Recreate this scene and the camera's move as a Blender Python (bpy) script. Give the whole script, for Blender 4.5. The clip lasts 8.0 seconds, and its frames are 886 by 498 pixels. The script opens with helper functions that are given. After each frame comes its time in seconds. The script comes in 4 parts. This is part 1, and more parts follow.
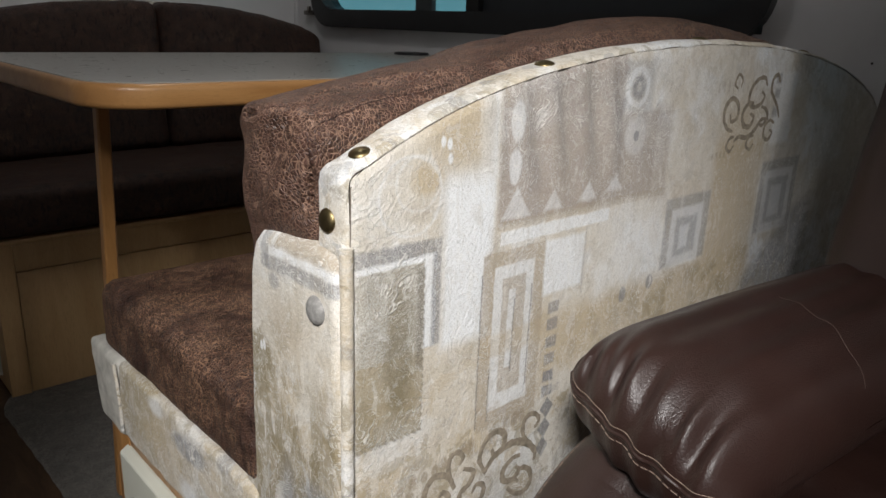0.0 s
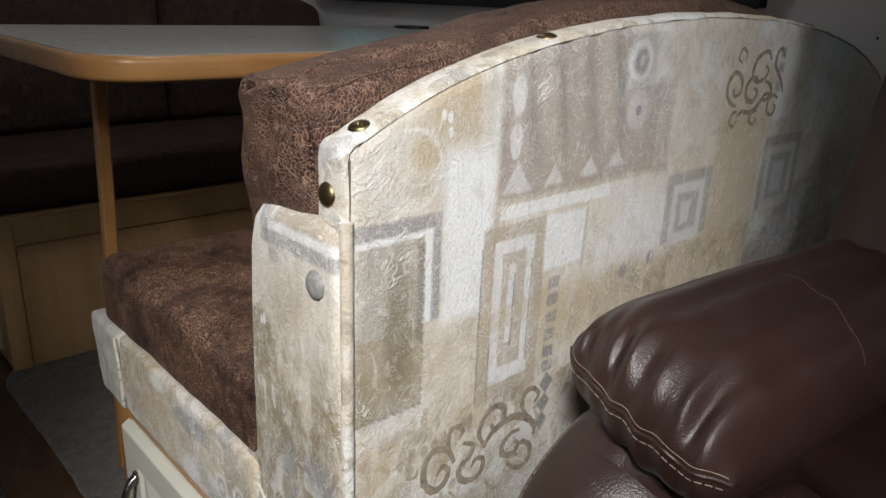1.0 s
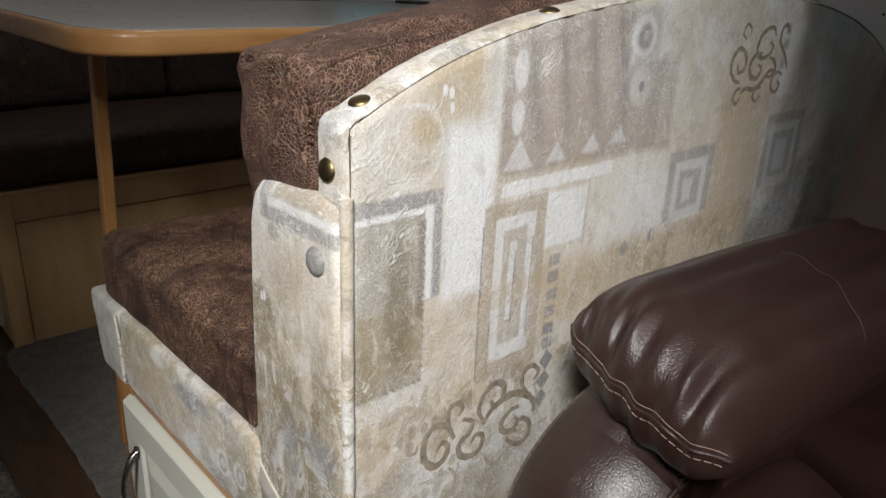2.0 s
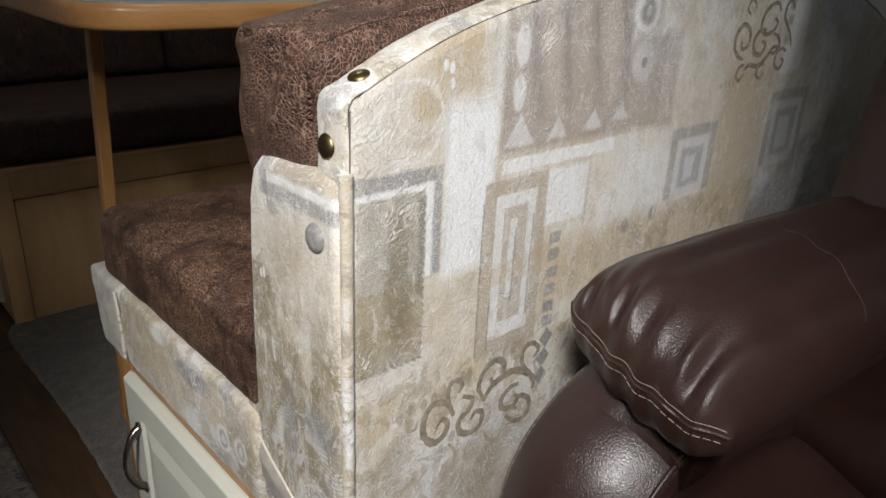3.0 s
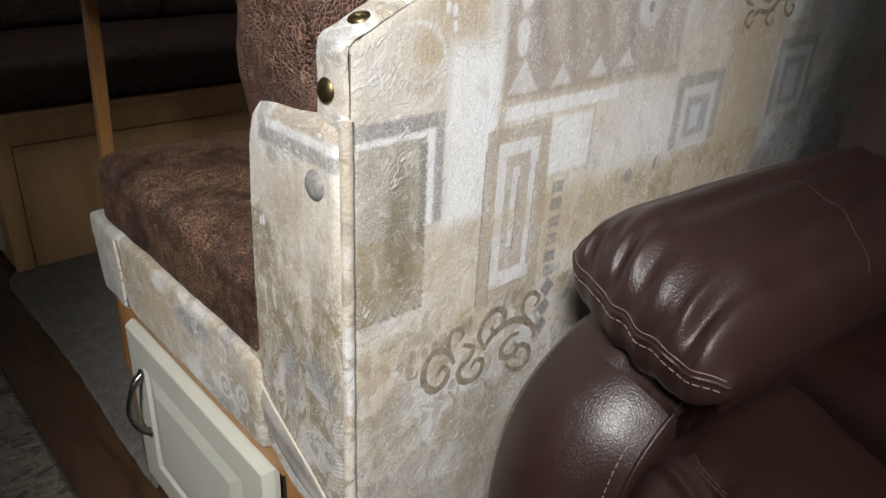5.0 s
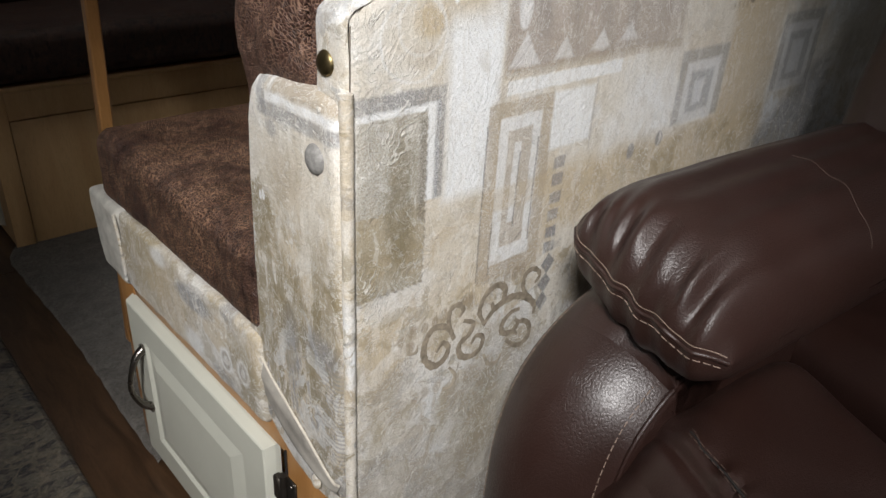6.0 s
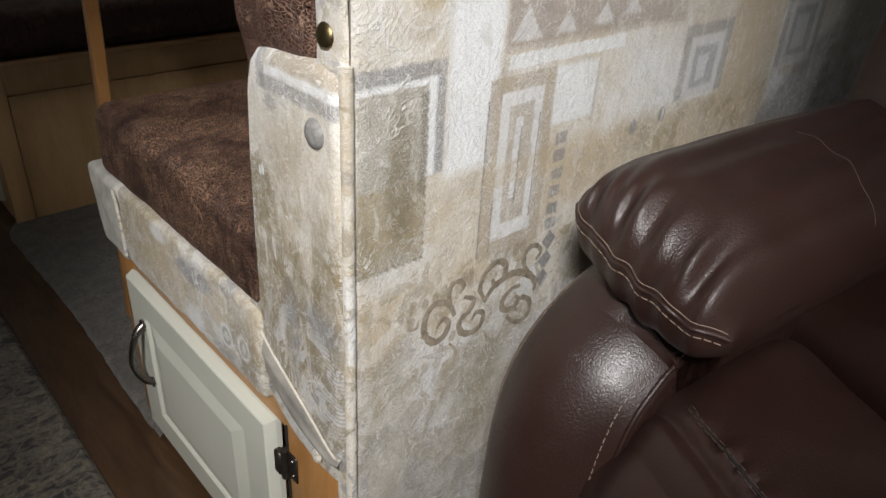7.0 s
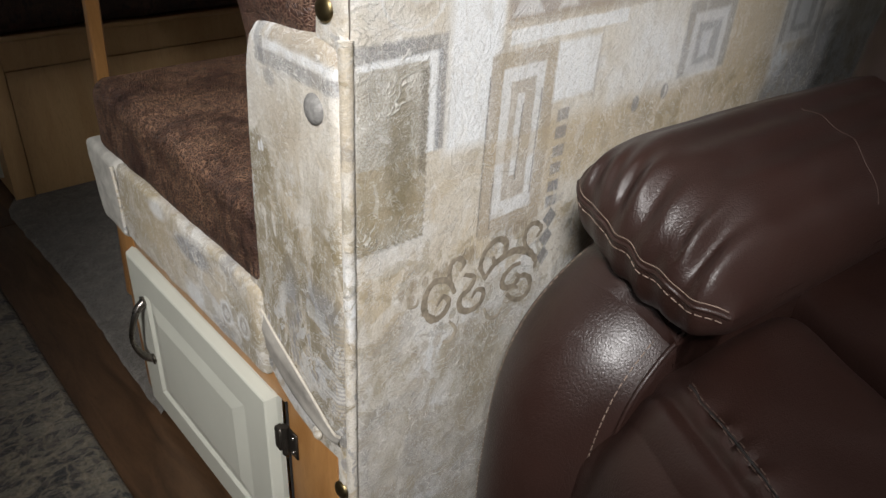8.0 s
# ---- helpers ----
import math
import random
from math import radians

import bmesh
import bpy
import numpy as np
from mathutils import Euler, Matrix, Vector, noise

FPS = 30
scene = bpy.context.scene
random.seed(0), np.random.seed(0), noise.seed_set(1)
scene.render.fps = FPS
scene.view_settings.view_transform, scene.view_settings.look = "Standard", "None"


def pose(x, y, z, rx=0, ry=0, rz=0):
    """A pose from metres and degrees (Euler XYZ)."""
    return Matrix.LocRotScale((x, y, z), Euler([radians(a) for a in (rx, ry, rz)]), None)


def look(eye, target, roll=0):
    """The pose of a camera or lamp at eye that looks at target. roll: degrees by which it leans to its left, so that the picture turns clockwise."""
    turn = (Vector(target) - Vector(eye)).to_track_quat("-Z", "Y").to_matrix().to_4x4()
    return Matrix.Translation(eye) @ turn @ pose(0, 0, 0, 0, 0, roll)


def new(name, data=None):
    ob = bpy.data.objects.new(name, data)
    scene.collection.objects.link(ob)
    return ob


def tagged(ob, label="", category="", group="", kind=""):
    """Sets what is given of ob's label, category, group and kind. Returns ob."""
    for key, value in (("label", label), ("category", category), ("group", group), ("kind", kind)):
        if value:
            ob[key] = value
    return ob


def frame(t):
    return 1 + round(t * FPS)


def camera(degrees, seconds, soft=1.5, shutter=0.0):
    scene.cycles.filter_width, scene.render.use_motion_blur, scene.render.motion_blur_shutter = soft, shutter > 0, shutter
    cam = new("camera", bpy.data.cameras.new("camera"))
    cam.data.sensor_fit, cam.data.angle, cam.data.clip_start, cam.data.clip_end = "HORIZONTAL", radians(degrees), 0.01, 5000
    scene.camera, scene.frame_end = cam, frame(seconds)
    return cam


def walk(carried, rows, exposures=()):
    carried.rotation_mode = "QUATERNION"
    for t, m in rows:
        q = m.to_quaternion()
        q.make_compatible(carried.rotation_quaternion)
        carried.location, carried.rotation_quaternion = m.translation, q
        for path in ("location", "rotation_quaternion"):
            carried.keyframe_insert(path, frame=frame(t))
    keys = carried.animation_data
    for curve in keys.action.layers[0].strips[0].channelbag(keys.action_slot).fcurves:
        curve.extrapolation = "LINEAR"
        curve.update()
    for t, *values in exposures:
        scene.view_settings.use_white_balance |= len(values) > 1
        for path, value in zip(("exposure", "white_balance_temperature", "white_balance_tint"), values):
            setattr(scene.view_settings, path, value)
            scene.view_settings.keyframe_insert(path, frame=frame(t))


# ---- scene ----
from mathutils.bvhtree import BVHTree

cam = camera(62.0, 8.0)
walk(cam, [
    (0, look((-0.2867, -0.4034, 0.8189), (0.3622, 0.2995, 0.5273), 2.003)),
    (0.5, look((-0.2860, -0.4024, 0.8179), (0.3600, 0.2967, 0.5117), 2.085)),
    (1, look((-0.2853, -0.4016, 0.8169), (0.3577, 0.2932, 0.4947), 2.179)),
    (1.5, look((-0.2847, -0.4007, 0.8160), (0.3552, 0.2900, 0.4790), 2.283)),
    (3, look((-0.2828, -0.3982, 0.8129), (0.3480, 0.2800, 0.4358), 2.554)),
    (3.5, look((-0.2821, -0.3974, 0.8118), (0.3446, 0.2754, 0.4186), 2.632)),
    (4, look((-0.2815, -0.3966, 0.8107), (0.3409, 0.2712, 0.4026), 2.709)),
    (4.5, look((-0.2809, -0.3959, 0.8096), (0.3374, 0.2667, 0.3869), 2.834)),
    (6, look((-0.2791, -0.3937, 0.8061), (0.3261, 0.2525, 0.3413), 3.114)),
    (6.5, look((-0.2785, -0.3930, 0.8050), (0.3221, 0.2473, 0.3261), 3.243)),
    (7, look((-0.2779, -0.3924, 0.8038), (0.3181, 0.2425, 0.3121), 3.342)),
    (7.5, look((-0.2773, -0.3917, 0.8025), (0.3143, 0.2375, 0.2985), 3.422)),
    (8, look((-0.2767, -0.3911, 0.8013), (0.3104, 0.2323, 0.2849), 3.523)),
])

# ---- light: a recessed spotlight in the ceiling, two unseen fill lamps, daylight at the window ----
world = bpy.data.worlds.new("world")
scene.world = world
world.use_nodes = True
wn = world.node_tree
sky = wn.nodes.new("ShaderNodeTexSky")
sky.sky_type, sky.sun_disc, sky.sun_elevation, sky.sun_rotation = "NISHITA", False, radians(35), radians(60)
wn.links.new(sky.outputs[0], wn.nodes["Background"].inputs[0])
wn.nodes["Background"].inputs[1].default_value = 0.06


def lamp(name, data, energy, color, m):
    data.energy, data.color = energy, color
    ob = new(name, data)
    ob.matrix_world = m
    return ob


SPOT = (-1.12, -1.06, 1.93)
spot = bpy.data.lights.new("ceiling_spot", "SPOT")
spot.spot_size, spot.spot_blend, spot.shadow_soft_size = radians(30), 1.0, 0.20
lamp("ceiling_spot", spot, 425, (1.0, 0.985, 0.975), look(SPOT, (0.07, 0.06, 0.625)))
# unseen fill lamp, added to brighten the table and far bench
DINETTE_FILL = (0.40, 1.00, 1.90)
fill_disk = bpy.data.lights.new("dinette_fill_lamp", "AREA")
fill_disk.shape, fill_disk.size = "DISK", 0.20
lamp("dinette_fill_lamp", fill_disk, 2.7, (1.0, 0.98, 0.95), look(DINETTE_FILL, (0.40, 1.0, 0)))

# unseen point lamp, added to lift ceiling and walls and soften shadows
ROOM_FILL = (0.22, -1.25, 1.72)
fill_point = bpy.data.lights.new("room_fill_lamp", "POINT")
fill_point.shadow_soft_size = 0.09
lamp("room_fill_lamp", fill_point, 13, (1.0, 0.98, 0.95), Matrix.Translation(ROOM_FILL))

# ---- node helpers ----


class Sock:
    """A shader value with arithmetic."""
    def __init__(self, nt, out):
        self.nt, self.out = nt, out

    def op(self, kind, *others):
        n = self.nt.nodes.new("ShaderNodeMath")
        n.operation = kind
        for i, o in enumerate((self, *others)):
            if isinstance(o, Sock):
                self.nt.links.new(o.out, n.inputs[i])
            else:
                n.inputs[i].default_value = o
        return Sock(self.nt, n.outputs[0])

    def __add__(self, o): return self.op("ADD", o)
    def __sub__(self, o): return self.op("SUBTRACT", o)
    def __mul__(self, o): return self.op("MULTIPLY", o)
    def __radd__(self, o): return self.op("ADD", o)
    def __rsub__(self, o): return (self * -1.0).op("ADD", o)
    def __truediv__(self, o): return self.op("DIVIDE", o)
    def abs(self): return self.op("ABSOLUTE")
    def max(self, o): return self.op("MAXIMUM", o)
    def min(self, o): return self.op("MINIMUM", o)

    def step(self, lo, hi):
        n = self.nt.nodes.new("ShaderNodeMapRange")
        n.inputs["From Min"].default_value, n.inputs["From Max"].default_value = lo, hi
        self.nt.links.new(self.out, n.inputs["Value"])
        return Sock(self.nt, n.outputs[0])


def start(name, rough=0.6, metal=0.0, spec=0.5):
    m = bpy.data.materials.new(name)
    m.use_nodes = True
    nt = m.node_tree
    b = nt.nodes["Principled BSDF"]
    b.inputs["Roughness"].default_value, b.inputs["Metallic"].default_value = rough, metal
    b.inputs["Specular IOR Level"].default_value = spec
    return m, nt, b


def coords(nt, scale=(1, 1, 1), rotation=(0, 0, 0), random_shift=False):
    c = nt.nodes.new("ShaderNodeTexCoord")
    mp = nt.nodes.new("ShaderNodeMapping")
    mp.inputs["Scale"].default_value, mp.inputs["Rotation"].default_value = scale, rotation
    nt.links.new(c.outputs["Object"], mp.inputs[0])
    return mp.outputs[0]


def noise_tex(nt, vec, scale, detail=4, rough=0.55, distortion=0.0):
    n = nt.nodes.new("ShaderNodeTexNoise")
    n.inputs["Scale"].default_value, n.inputs["Detail"].default_value = scale, detail
    n.inputs["Roughness"].default_value, n.inputs["Distortion"].default_value = rough, distortion
    nt.links.new(vec, n.inputs["Vector"])
    return Sock(nt, n.outputs["Fac"])


def cells(nt, vec, scale, feature="DISTANCE_TO_EDGE"):
    n = nt.nodes.new("ShaderNodeTexVoronoi")
    n.feature = feature
    n.inputs["Scale"].default_value = scale
    nt.links.new(vec, n.inputs["Vector"])
    return Sock(nt, n.outputs["Distance"])


def mix(nt, a, b, fac):
    """A blend of two colours (tuples or sockets) by a Sock or a number."""
    n = nt.nodes.new("ShaderNodeMix")
    n.data_type = "RGBA"
    for i, value in ((6, a), (7, b)):
        if isinstance(value, tuple):
            n.inputs[i].default_value = (*value, 1)
        else:
            nt.links.new(value, n.inputs[i])
    if isinstance(fac, Sock):
        nt.links.new(fac.out, n.inputs[0])
    else:
        n.inputs[0].default_value = fac
    return n.outputs[2]


def relief(nt, b, height, strength=0.5, distance=0.001):
    n = nt.nodes.new("ShaderNodeBump")
    n.inputs["Strength"].default_value, n.inputs["Distance"].default_value = strength, distance
    nt.links.new(height.out, n.inputs["Height"])
    nt.links.new(n.outputs[0], b.inputs["Normal"])


def split(nt, vec):
    n = nt.nodes.new("ShaderNodeSeparateXYZ")
    nt.links.new(vec, n.inputs[0])
    return [Sock(nt, o) for o in n.outputs]


def warped(nt, vec, scale, amount):
    """The vector, shifted by a noise."""
    n = nt.nodes.new("ShaderNodeTexNoise")
    n.inputs["Scale"].default_value, n.inputs["Detail"].default_value = scale, 3
    nt.links.new(vec, n.inputs["Vector"])
    a = nt.nodes.new("ShaderNodeVectorMath")
    a.operation = "MULTIPLY_ADD"
    nt.links.new(n.outputs["Color"], a.inputs[0])
    a.inputs[1].default_value = (amount,) * 3
    nt.links.new(vec, a.inputs[2])
    s = nt.nodes.new("ShaderNodeVectorMath")
    s.operation = "SUBTRACT"
    nt.links.new(a.outputs[0], s.inputs[0])
    s.inputs[1].default_value = (amount * 0.5,) * 3
    return s.outputs[0]


CREAM, WHITE, TAUPE = (0.62, 0.575, 0.50), (0.765, 0.78, 0.79), (0.36, 0.295, 0.215)
OLIVE, SLATE, TAN, MAUVE = (0.205, 0.160, 0.076), (0.20, 0.20, 0.21), (0.46, 0.365, 0.228), (0.31, 0.26, 0.225)


def tapestry(name, draw=None, axes=(0, 2), seed=0.0, calm=0.0):
    """Woven tapestry upholstery: brushed patches of cream, taupe, olive and slate, and the motifs that draw() lays over them."""
    m, nt, b = start(name, 0.72, 0, 0.3)
    vec = coords(nt)
    mp = nt.nodes.new("ShaderNodeVectorMath")
    mp.operation = "ADD"
    nt.links.new(vec, mp.inputs[0])
    mp.inputs[1].default_value = (seed, seed * 1.7, seed * 0.6)
    vec2 = mp.outputs[0]
    wob = warped(nt, vec2, 22, 0.05)
    big = noise_tex(nt, wob, 7, 5, 0.6)
    mid = noise_tex(nt, wob, 19, 5, 0.62, 0.8)
    mid2 = noise_tex(nt, warped(nt, vec2, 40, 0.03), 27, 4, 0.6, 1.2)
    grain = noise_tex(nt, vec2, 640, 3, 0.75)
    fuzz = warped(nt, warped(nt, vec, 300, 0.0016), 60, 0.0034)
    xyz = split(nt, fuzz)
    u, w = xyz[axes[0]], xyz[axes[1]]
    busy = w.step(0.60, 0.42) * calm + (1 - calm)      # the upper cloth is calmer than the lower
    col = mix(nt, CREAM, WHITE, big.step(0.47, 0.62))
    col = mix(nt, col, TAN, mid.step(0.505, 0.56) * busy * 0.75)
    col = mix(nt, col, OLIVE, mid2.step(0.555, 0.585) * busy * (0.75 if draw is None else 0.55))
    col = mix(nt, col, SLATE, noise_tex(nt, wob, 31, 4, 0.6, 0.5).step(0.585, 0.615) * busy * (0.70 if draw is None else 0.42))
    if draw:
        col = draw(nt, col, u, w, grain, mid)
    # brush-like pale and grey-brown strokes
    strand = noise_tex(nt, warped(nt, vec2, 14, 0.11), 20, 4, 0.6, 2.2)
    line = (strand - 0.5).abs().step(0.014, 0.0) * big.step(0.40, 0.56)
    swirl = noise_tex(nt, warped(nt, vec2, 9, 0.16), 46, 3, 0.5, 3.0)
    stroke = noise_tex(nt, warped(nt, coords(nt, (34, 34, 13), (0.5, 0.6, 0)), 0.9, 0.9), 2.1, 5, 0.65, 0.7)
    blot = noise_tex(nt, warped(nt, vec2, 30, 0.05), 58, 5, 0.7, 0.6)
    blot2 = noise_tex(nt, warped(nt, vec2, 50, 0.03), 95, 4, 0.7, 1.0)
    leaf = cells(nt, warped(nt, coords(nt, (1, 1, 0.55)), 16, 0.05), 34, "F1")
    col = mix(nt, col, TAUPE, blot.step(0.57, 0.61) * busy * 0.42)
    col = mix(nt, col, (0.33, 0.285, 0.20), leaf.step(0.26, 0.20) * stroke.step(0.40, 0.55) * busy * 0.62)
    col = mix(nt, col, (0.42, 0.37, 0.295), stroke.step(0.55, 0.60) * (busy * 0.25 + 0.12))
    col = mix(nt, col, (0.74, 0.72, 0.67), stroke.step(0.42, 0.37) * 0.30)
    col = mix(nt, col, WHITE, blot2.step(0.42, 0.38) * 0.22)
    col = mix(nt, col, (0.84, 0.82, 0.77), line * 0.78)
    hair = (swirl - 0.5).abs().step(0.020, 0.004)
    col = mix(nt, col, (0.76, 0.735, 0.68), hair * strand.step(0.46, 0.56) * 0.48)
    # coarse threads
    t1 = grain.step(0.45, 0.62)
    warp_t = noise_tex(nt, coords(nt, (1500, 1500, 330)), 1.0, 2, 0.5)
    weft_t = noise_tex(nt, coords(nt, (330, 330, 1500)), 1.0, 2, 0.5)
    weave = warp_t + weft_t
    col = mix(nt, col, (0.20, 0.175, 0.14), weave.step(1.06, 1.17) * 0.30)
    col = mix(nt, col, (0.16, 0.14, 0.11), t1 * 0.13)
    nt.links.new(col, b.inputs["Base Color"])
    b.inputs["Sheen Weight"].default_value = 0.12
    relief(nt, b, strand * 0.8 + weave * 0.18 + blot2 * 0.40 + stroke * 0.5 + swirl * 0.85 + line * 0.5, 0.70, 0.0019)
    return m


def motifs(nt, col, u, w, grain, mid):
    """The motifs of the panel, by their places on it in metres."""
    worn = grain.step(0.40, 0.58)

    def rect(x0, x1, z0, z1, soft=0.0018):
        d = ((u - (x0 + x1) / 2).abs() - (x1 - x0) / 2).max((w - (z0 + z1) / 2).abs() - (z1 - z0) / 2)
        return d.step(soft / 2, -soft / 2)

    def lay(color, mask, alpha=1.0, wear=0.0):
        nonlocal col
        k = mask * alpha
        if wear:
            k = k * (worn * wear + (1 - wear))
        col = mix(nt, col, color, k)

    def disc(x, z, rx, rz, soft=0.25):
        d = ((((u - x) / rx).op("POWER", 2.0)) + (((w - z) / rz).op("POWER", 2.0))).op("SQRT")
        return d.step(1 + soft / 2, 1 - soft / 2)

    def ring(x, z, r, thick):
        d = ((((u - x)).op("POWER", 2.0)) + (((w - z)).op("POWER", 2.0))).op("SQRT")
        return (d - r).abs().step(thick / 2 + 0.0012, thick / 2 - 0.0012)

    def curl(x, z, r, turns, thick, turn=0.0, flip=1.0):
        """A scroll: one spiral stroke that winds in from the radius r."""
        dx, dz = (u - x) * flip, w - z
        rad = (dx.op("POWER", 2.0) + dz.op("POWER", 2.0)).op("SQRT")
        pitch = r / turns
        ph = rad / pitch - dz.op("ARCTAN2", dx) / (2 * math.pi) + turn
        near = (ph.op("FRACT") - 0.5).abs() * pitch
        return near.step(thick / 2 + 0.0012, thick / 2 - 0.0008) * rad.step(r + 0.001, r - 0.001)

    def tri(x, z, half, high):
        d = ((u - x).abs() * (high / half) + (w - z) - high).max((w - z) * -1.0)
        return d.step(0.002, -0.002)

    # broad grounds
    lay(TAN, rect(-0.02, 0.14, 0.40, 0.57, 0.05), 0.25)
    lay(CREAM, rect(0.0, 0.08, 0.665, 0.78, 0.02), 0.6)
    lay(TAN, rect(0.21, 0.62, 0.50, 0.565, 0.02), 0.75)
    lay(TAN, rect(0.50, 0.615, 0.52, 0.70, 0.012), 0.8, 0.3)
    lay(OLIVE, mid.step(0.5, 0.62) * rect(0.29, 0.62, 0.50, 0.56, 0.02), 0.5)
    lay(WHITE, rect(0.086, 0.138, 0.566, 0.712, 0.012), 0.92)
    lay(WHITE, rect(0.122, 0.142, 0.640, 0.790, 0.006), 0.85)
    lay(WHITE, rect(0.30, 0.40, 0.575, 0.65, 0.04), 0.45)
    # rings over the left shoulder
    lay(TAN, rect(0.085, 0.132, 0.712, 0.80, 0.03), 0.75, 0.2)
    lay(TAN, rect(0.062, 0.10, 0.728, 0.76, 0.02), 0.5)
    for x, z in ((0.083, 0.735), (0.090, 0.733), (0.091, 0.722)):
        lay(WHITE, disc(x, z, 0.0026, 0.0044, 0.5), 0.9)
    lay(TAN, disc(0.068, 0.709, 0.015, 0.013, 0.6), 0.75)
    lay(TAUPE, disc(0.062, 0.684, 0.014, 0.008, 0.9), 0.35)
    lay(WHITE, ring(0.053, 0.697, 0.030, 0.0018), 0.55)
    lay(WHITE, ring(0.060, 0.706, 0.021, 0.0018), 0.4)
    # mauve field, its ragged triangles and circles
    lay(MAUVE, rect(0.146, 0.312, 0.659, 0.80, 0.006), 0.86, 0.2)
    lay(MAUVE, rect(0.31, 0.372, 0.659, 0.745, 0.006), 0.8, 0.2)
    lay(MAUVE, rect(0.37, 0.398, 0.655, 0.748, 0.012), 0.65, 0.3)
    # slanted dark stripes paint shade into the folds of the stretched cloth
    lay((0.27, 0.235, 0.215), (u * 95.0 + w * 22.0).op("SINE").step(0.2, 0.95) * rect(0.185, 0.305, 0.690, 0.80, 0.02), 0.5)
    lay(TAUPE, rect(0.146, 0.40, 0.655, 0.664, 0.0018), 0.55, 0.6)
    for x, z, half, high in ((0.168, 0.664, 0.018, 0.027), (0.217, 0.665, 0.013, 0.018), (0.266, 0.667, 0.014, 0.018), (0.308, 0.671, 0.014, 0.015)):
        lay(WHITE, tri(x, z, half, high), 0.62, 0.5)
    lay(WHITE, disc(0.164, 0.746, 0.008, 0.017), 0.7, 0.3)
    lay(WHITE, disc(0.164, 0.708, 0.007, 0.015), 0.7, 0.3)
    lay(SLATE, rect(0.308, 0.358, 0.745, 0.795, 0.008), 0.5, 0.4)
    lay(WHITE, ring(0.331, 0.768, 0.0165, 0.006), 0.75, 0.3)
    lay(SLATE, ring(0.331, 0.768, 0.008, 0.006), 0.8, 0.3)
    lay(WHITE, disc(0.335, 0.722, 0.017, 0.019), 0.42, 0.3)
    lay(SLATE, disc(0.335, 0.722, 0.004, 0.005), 0.8)
    lay(WHITE, rect(0.151, 0.304, 0.642, 0.654, 0.0018), 0.9, 0.25)
    # the bracket and the olive field inside it
    lay(WHITE, rect(0.003, 0.080, 0.572, 0.651, 0.0018), 0.85)
    lay(SLATE, rect(0.001, 0.0845, 0.650, 0.662, 0.003).max(rect(0.0755, 0.0845, 0.572, 0.660, 0.003)), 0.92, 0.5)
    lay(OLIVE, rect(0.003, 0.0675, 0.500, 0.645, 0.0018), 0.72, 0.3)
    lay((0.15, 0.12, 0.06), disc(0.043, 0.575, 0.014, 0.062, 0.7), 0.72, 0.25)
    lay(OLIVE, disc(0.012, 0.520, 0.010, 0.025, 0.7), 0.5, 0.3)
    lay((0.12, 0.105, 0.08), rect(0.0605, 0.0675, 0.555, 0.640, 0.005), 0.8, 0.6)
    lay((0.15, 0.13, 0.10), rect(0.003, 0.068, 0.4985, 0.5025, 0.002).max(rect(0.0665, 0.0685, 0.50, 0.64, 0.002))
        * (((u + w) * 900.0).op("SINE").step(-0.3, 0.3)), 0.55)
    # nested frames
    lay(TAUPE, rect(0.132, 0.212, 0.470, 0.637, 0.0018), 0.82, 0.3)
    lay(WHITE, rect(0.146, 0.197, 0.487, 0.624, 0.0018), 0.82, 0.3)
    lay(TAUPE, rect(0.157, 0.187, 0.503, 0.612, 0.0018), 0.8, 0.3)
    lay(WHITE, rect(0.165, 0.174, 0.525, 0.600, 0.0018), 0.75, 0.3)
    lay(TAN, rect(0.130, 0.215, 0.54, 0.562, 0.004), 0.40)
    for x, z0, z1 in ((0.1315, 0.475, 0.62), (0.1955, 0.50, 0.60), (0.1735, 0.52, 0.59), (0.1455, 0.478, 0.53)):
        lay((0.13, 0.12, 0.11), rect(x - 0.0009, x + 0.0009, z0, z1, 0.0014), 0.9, 0.45)
    lay(WHITE, rect(0.211, 0.268, 0.584, 0.636, 0.004), 0.85)
    lay(SLATE, rect(0.2685, 0.2705, 0.575, 0.64, 0.002), 0.5, 0.6)
    for k, z in enumerate((0.569, 0.552, 0.534, 0.516, 0.498, 0.482)):
        lay((0.17, 0.17, 0.19), rect(0.2215, 0.2365, z - 0.0058, z + 0.0058, 0.0018), 0.95 if k > 3 else 0.75, 0.35)
    lay(SLATE, disc(0.341, 0.556, 0.0065, 0.0085), 0.85, 0.3)
    lay(SLATE, disc(0.391, 0.560, 0.0065, 0.0085), 0.85, 0.3)
    for x, z in ((0.26, 0.545), (0.262, 0.518), (0.30, 0.530), (0.435, 0.556), (0.472, 0.550), (0.36, 0.535)):
        lay(TAUPE, disc(x, z, 0.007, 0.010, 0.5), 0.6, 0.4)
    # key-shaped squares
    for x0, x1, z0, z1 in ((0.408, 0.500, 0.570, 0.648), (0.622, 0.728, 0.575, 0.668)):
        lay(SLATE, rect(x0, x1, z0, z1, 0.004), 0.72, 0.5)
        lay(WHITE, rect(x0 + 0.013, x1 - 0.013, z0 - 0.003, z1 - 0.013, 0.004), 0.72, 0.4)
        lay(SLATE, rect(x0 + 0.024, x1 - 0.024, z0 + 0.010, z1 - 0.024, 0.004), 0.68, 0.5)
        lay(WHITE, rect(x0 + 0.034, x1 - 0.040, z0 + 0.018, z1 - 0.034, 0.004), 0.6, 0.4)
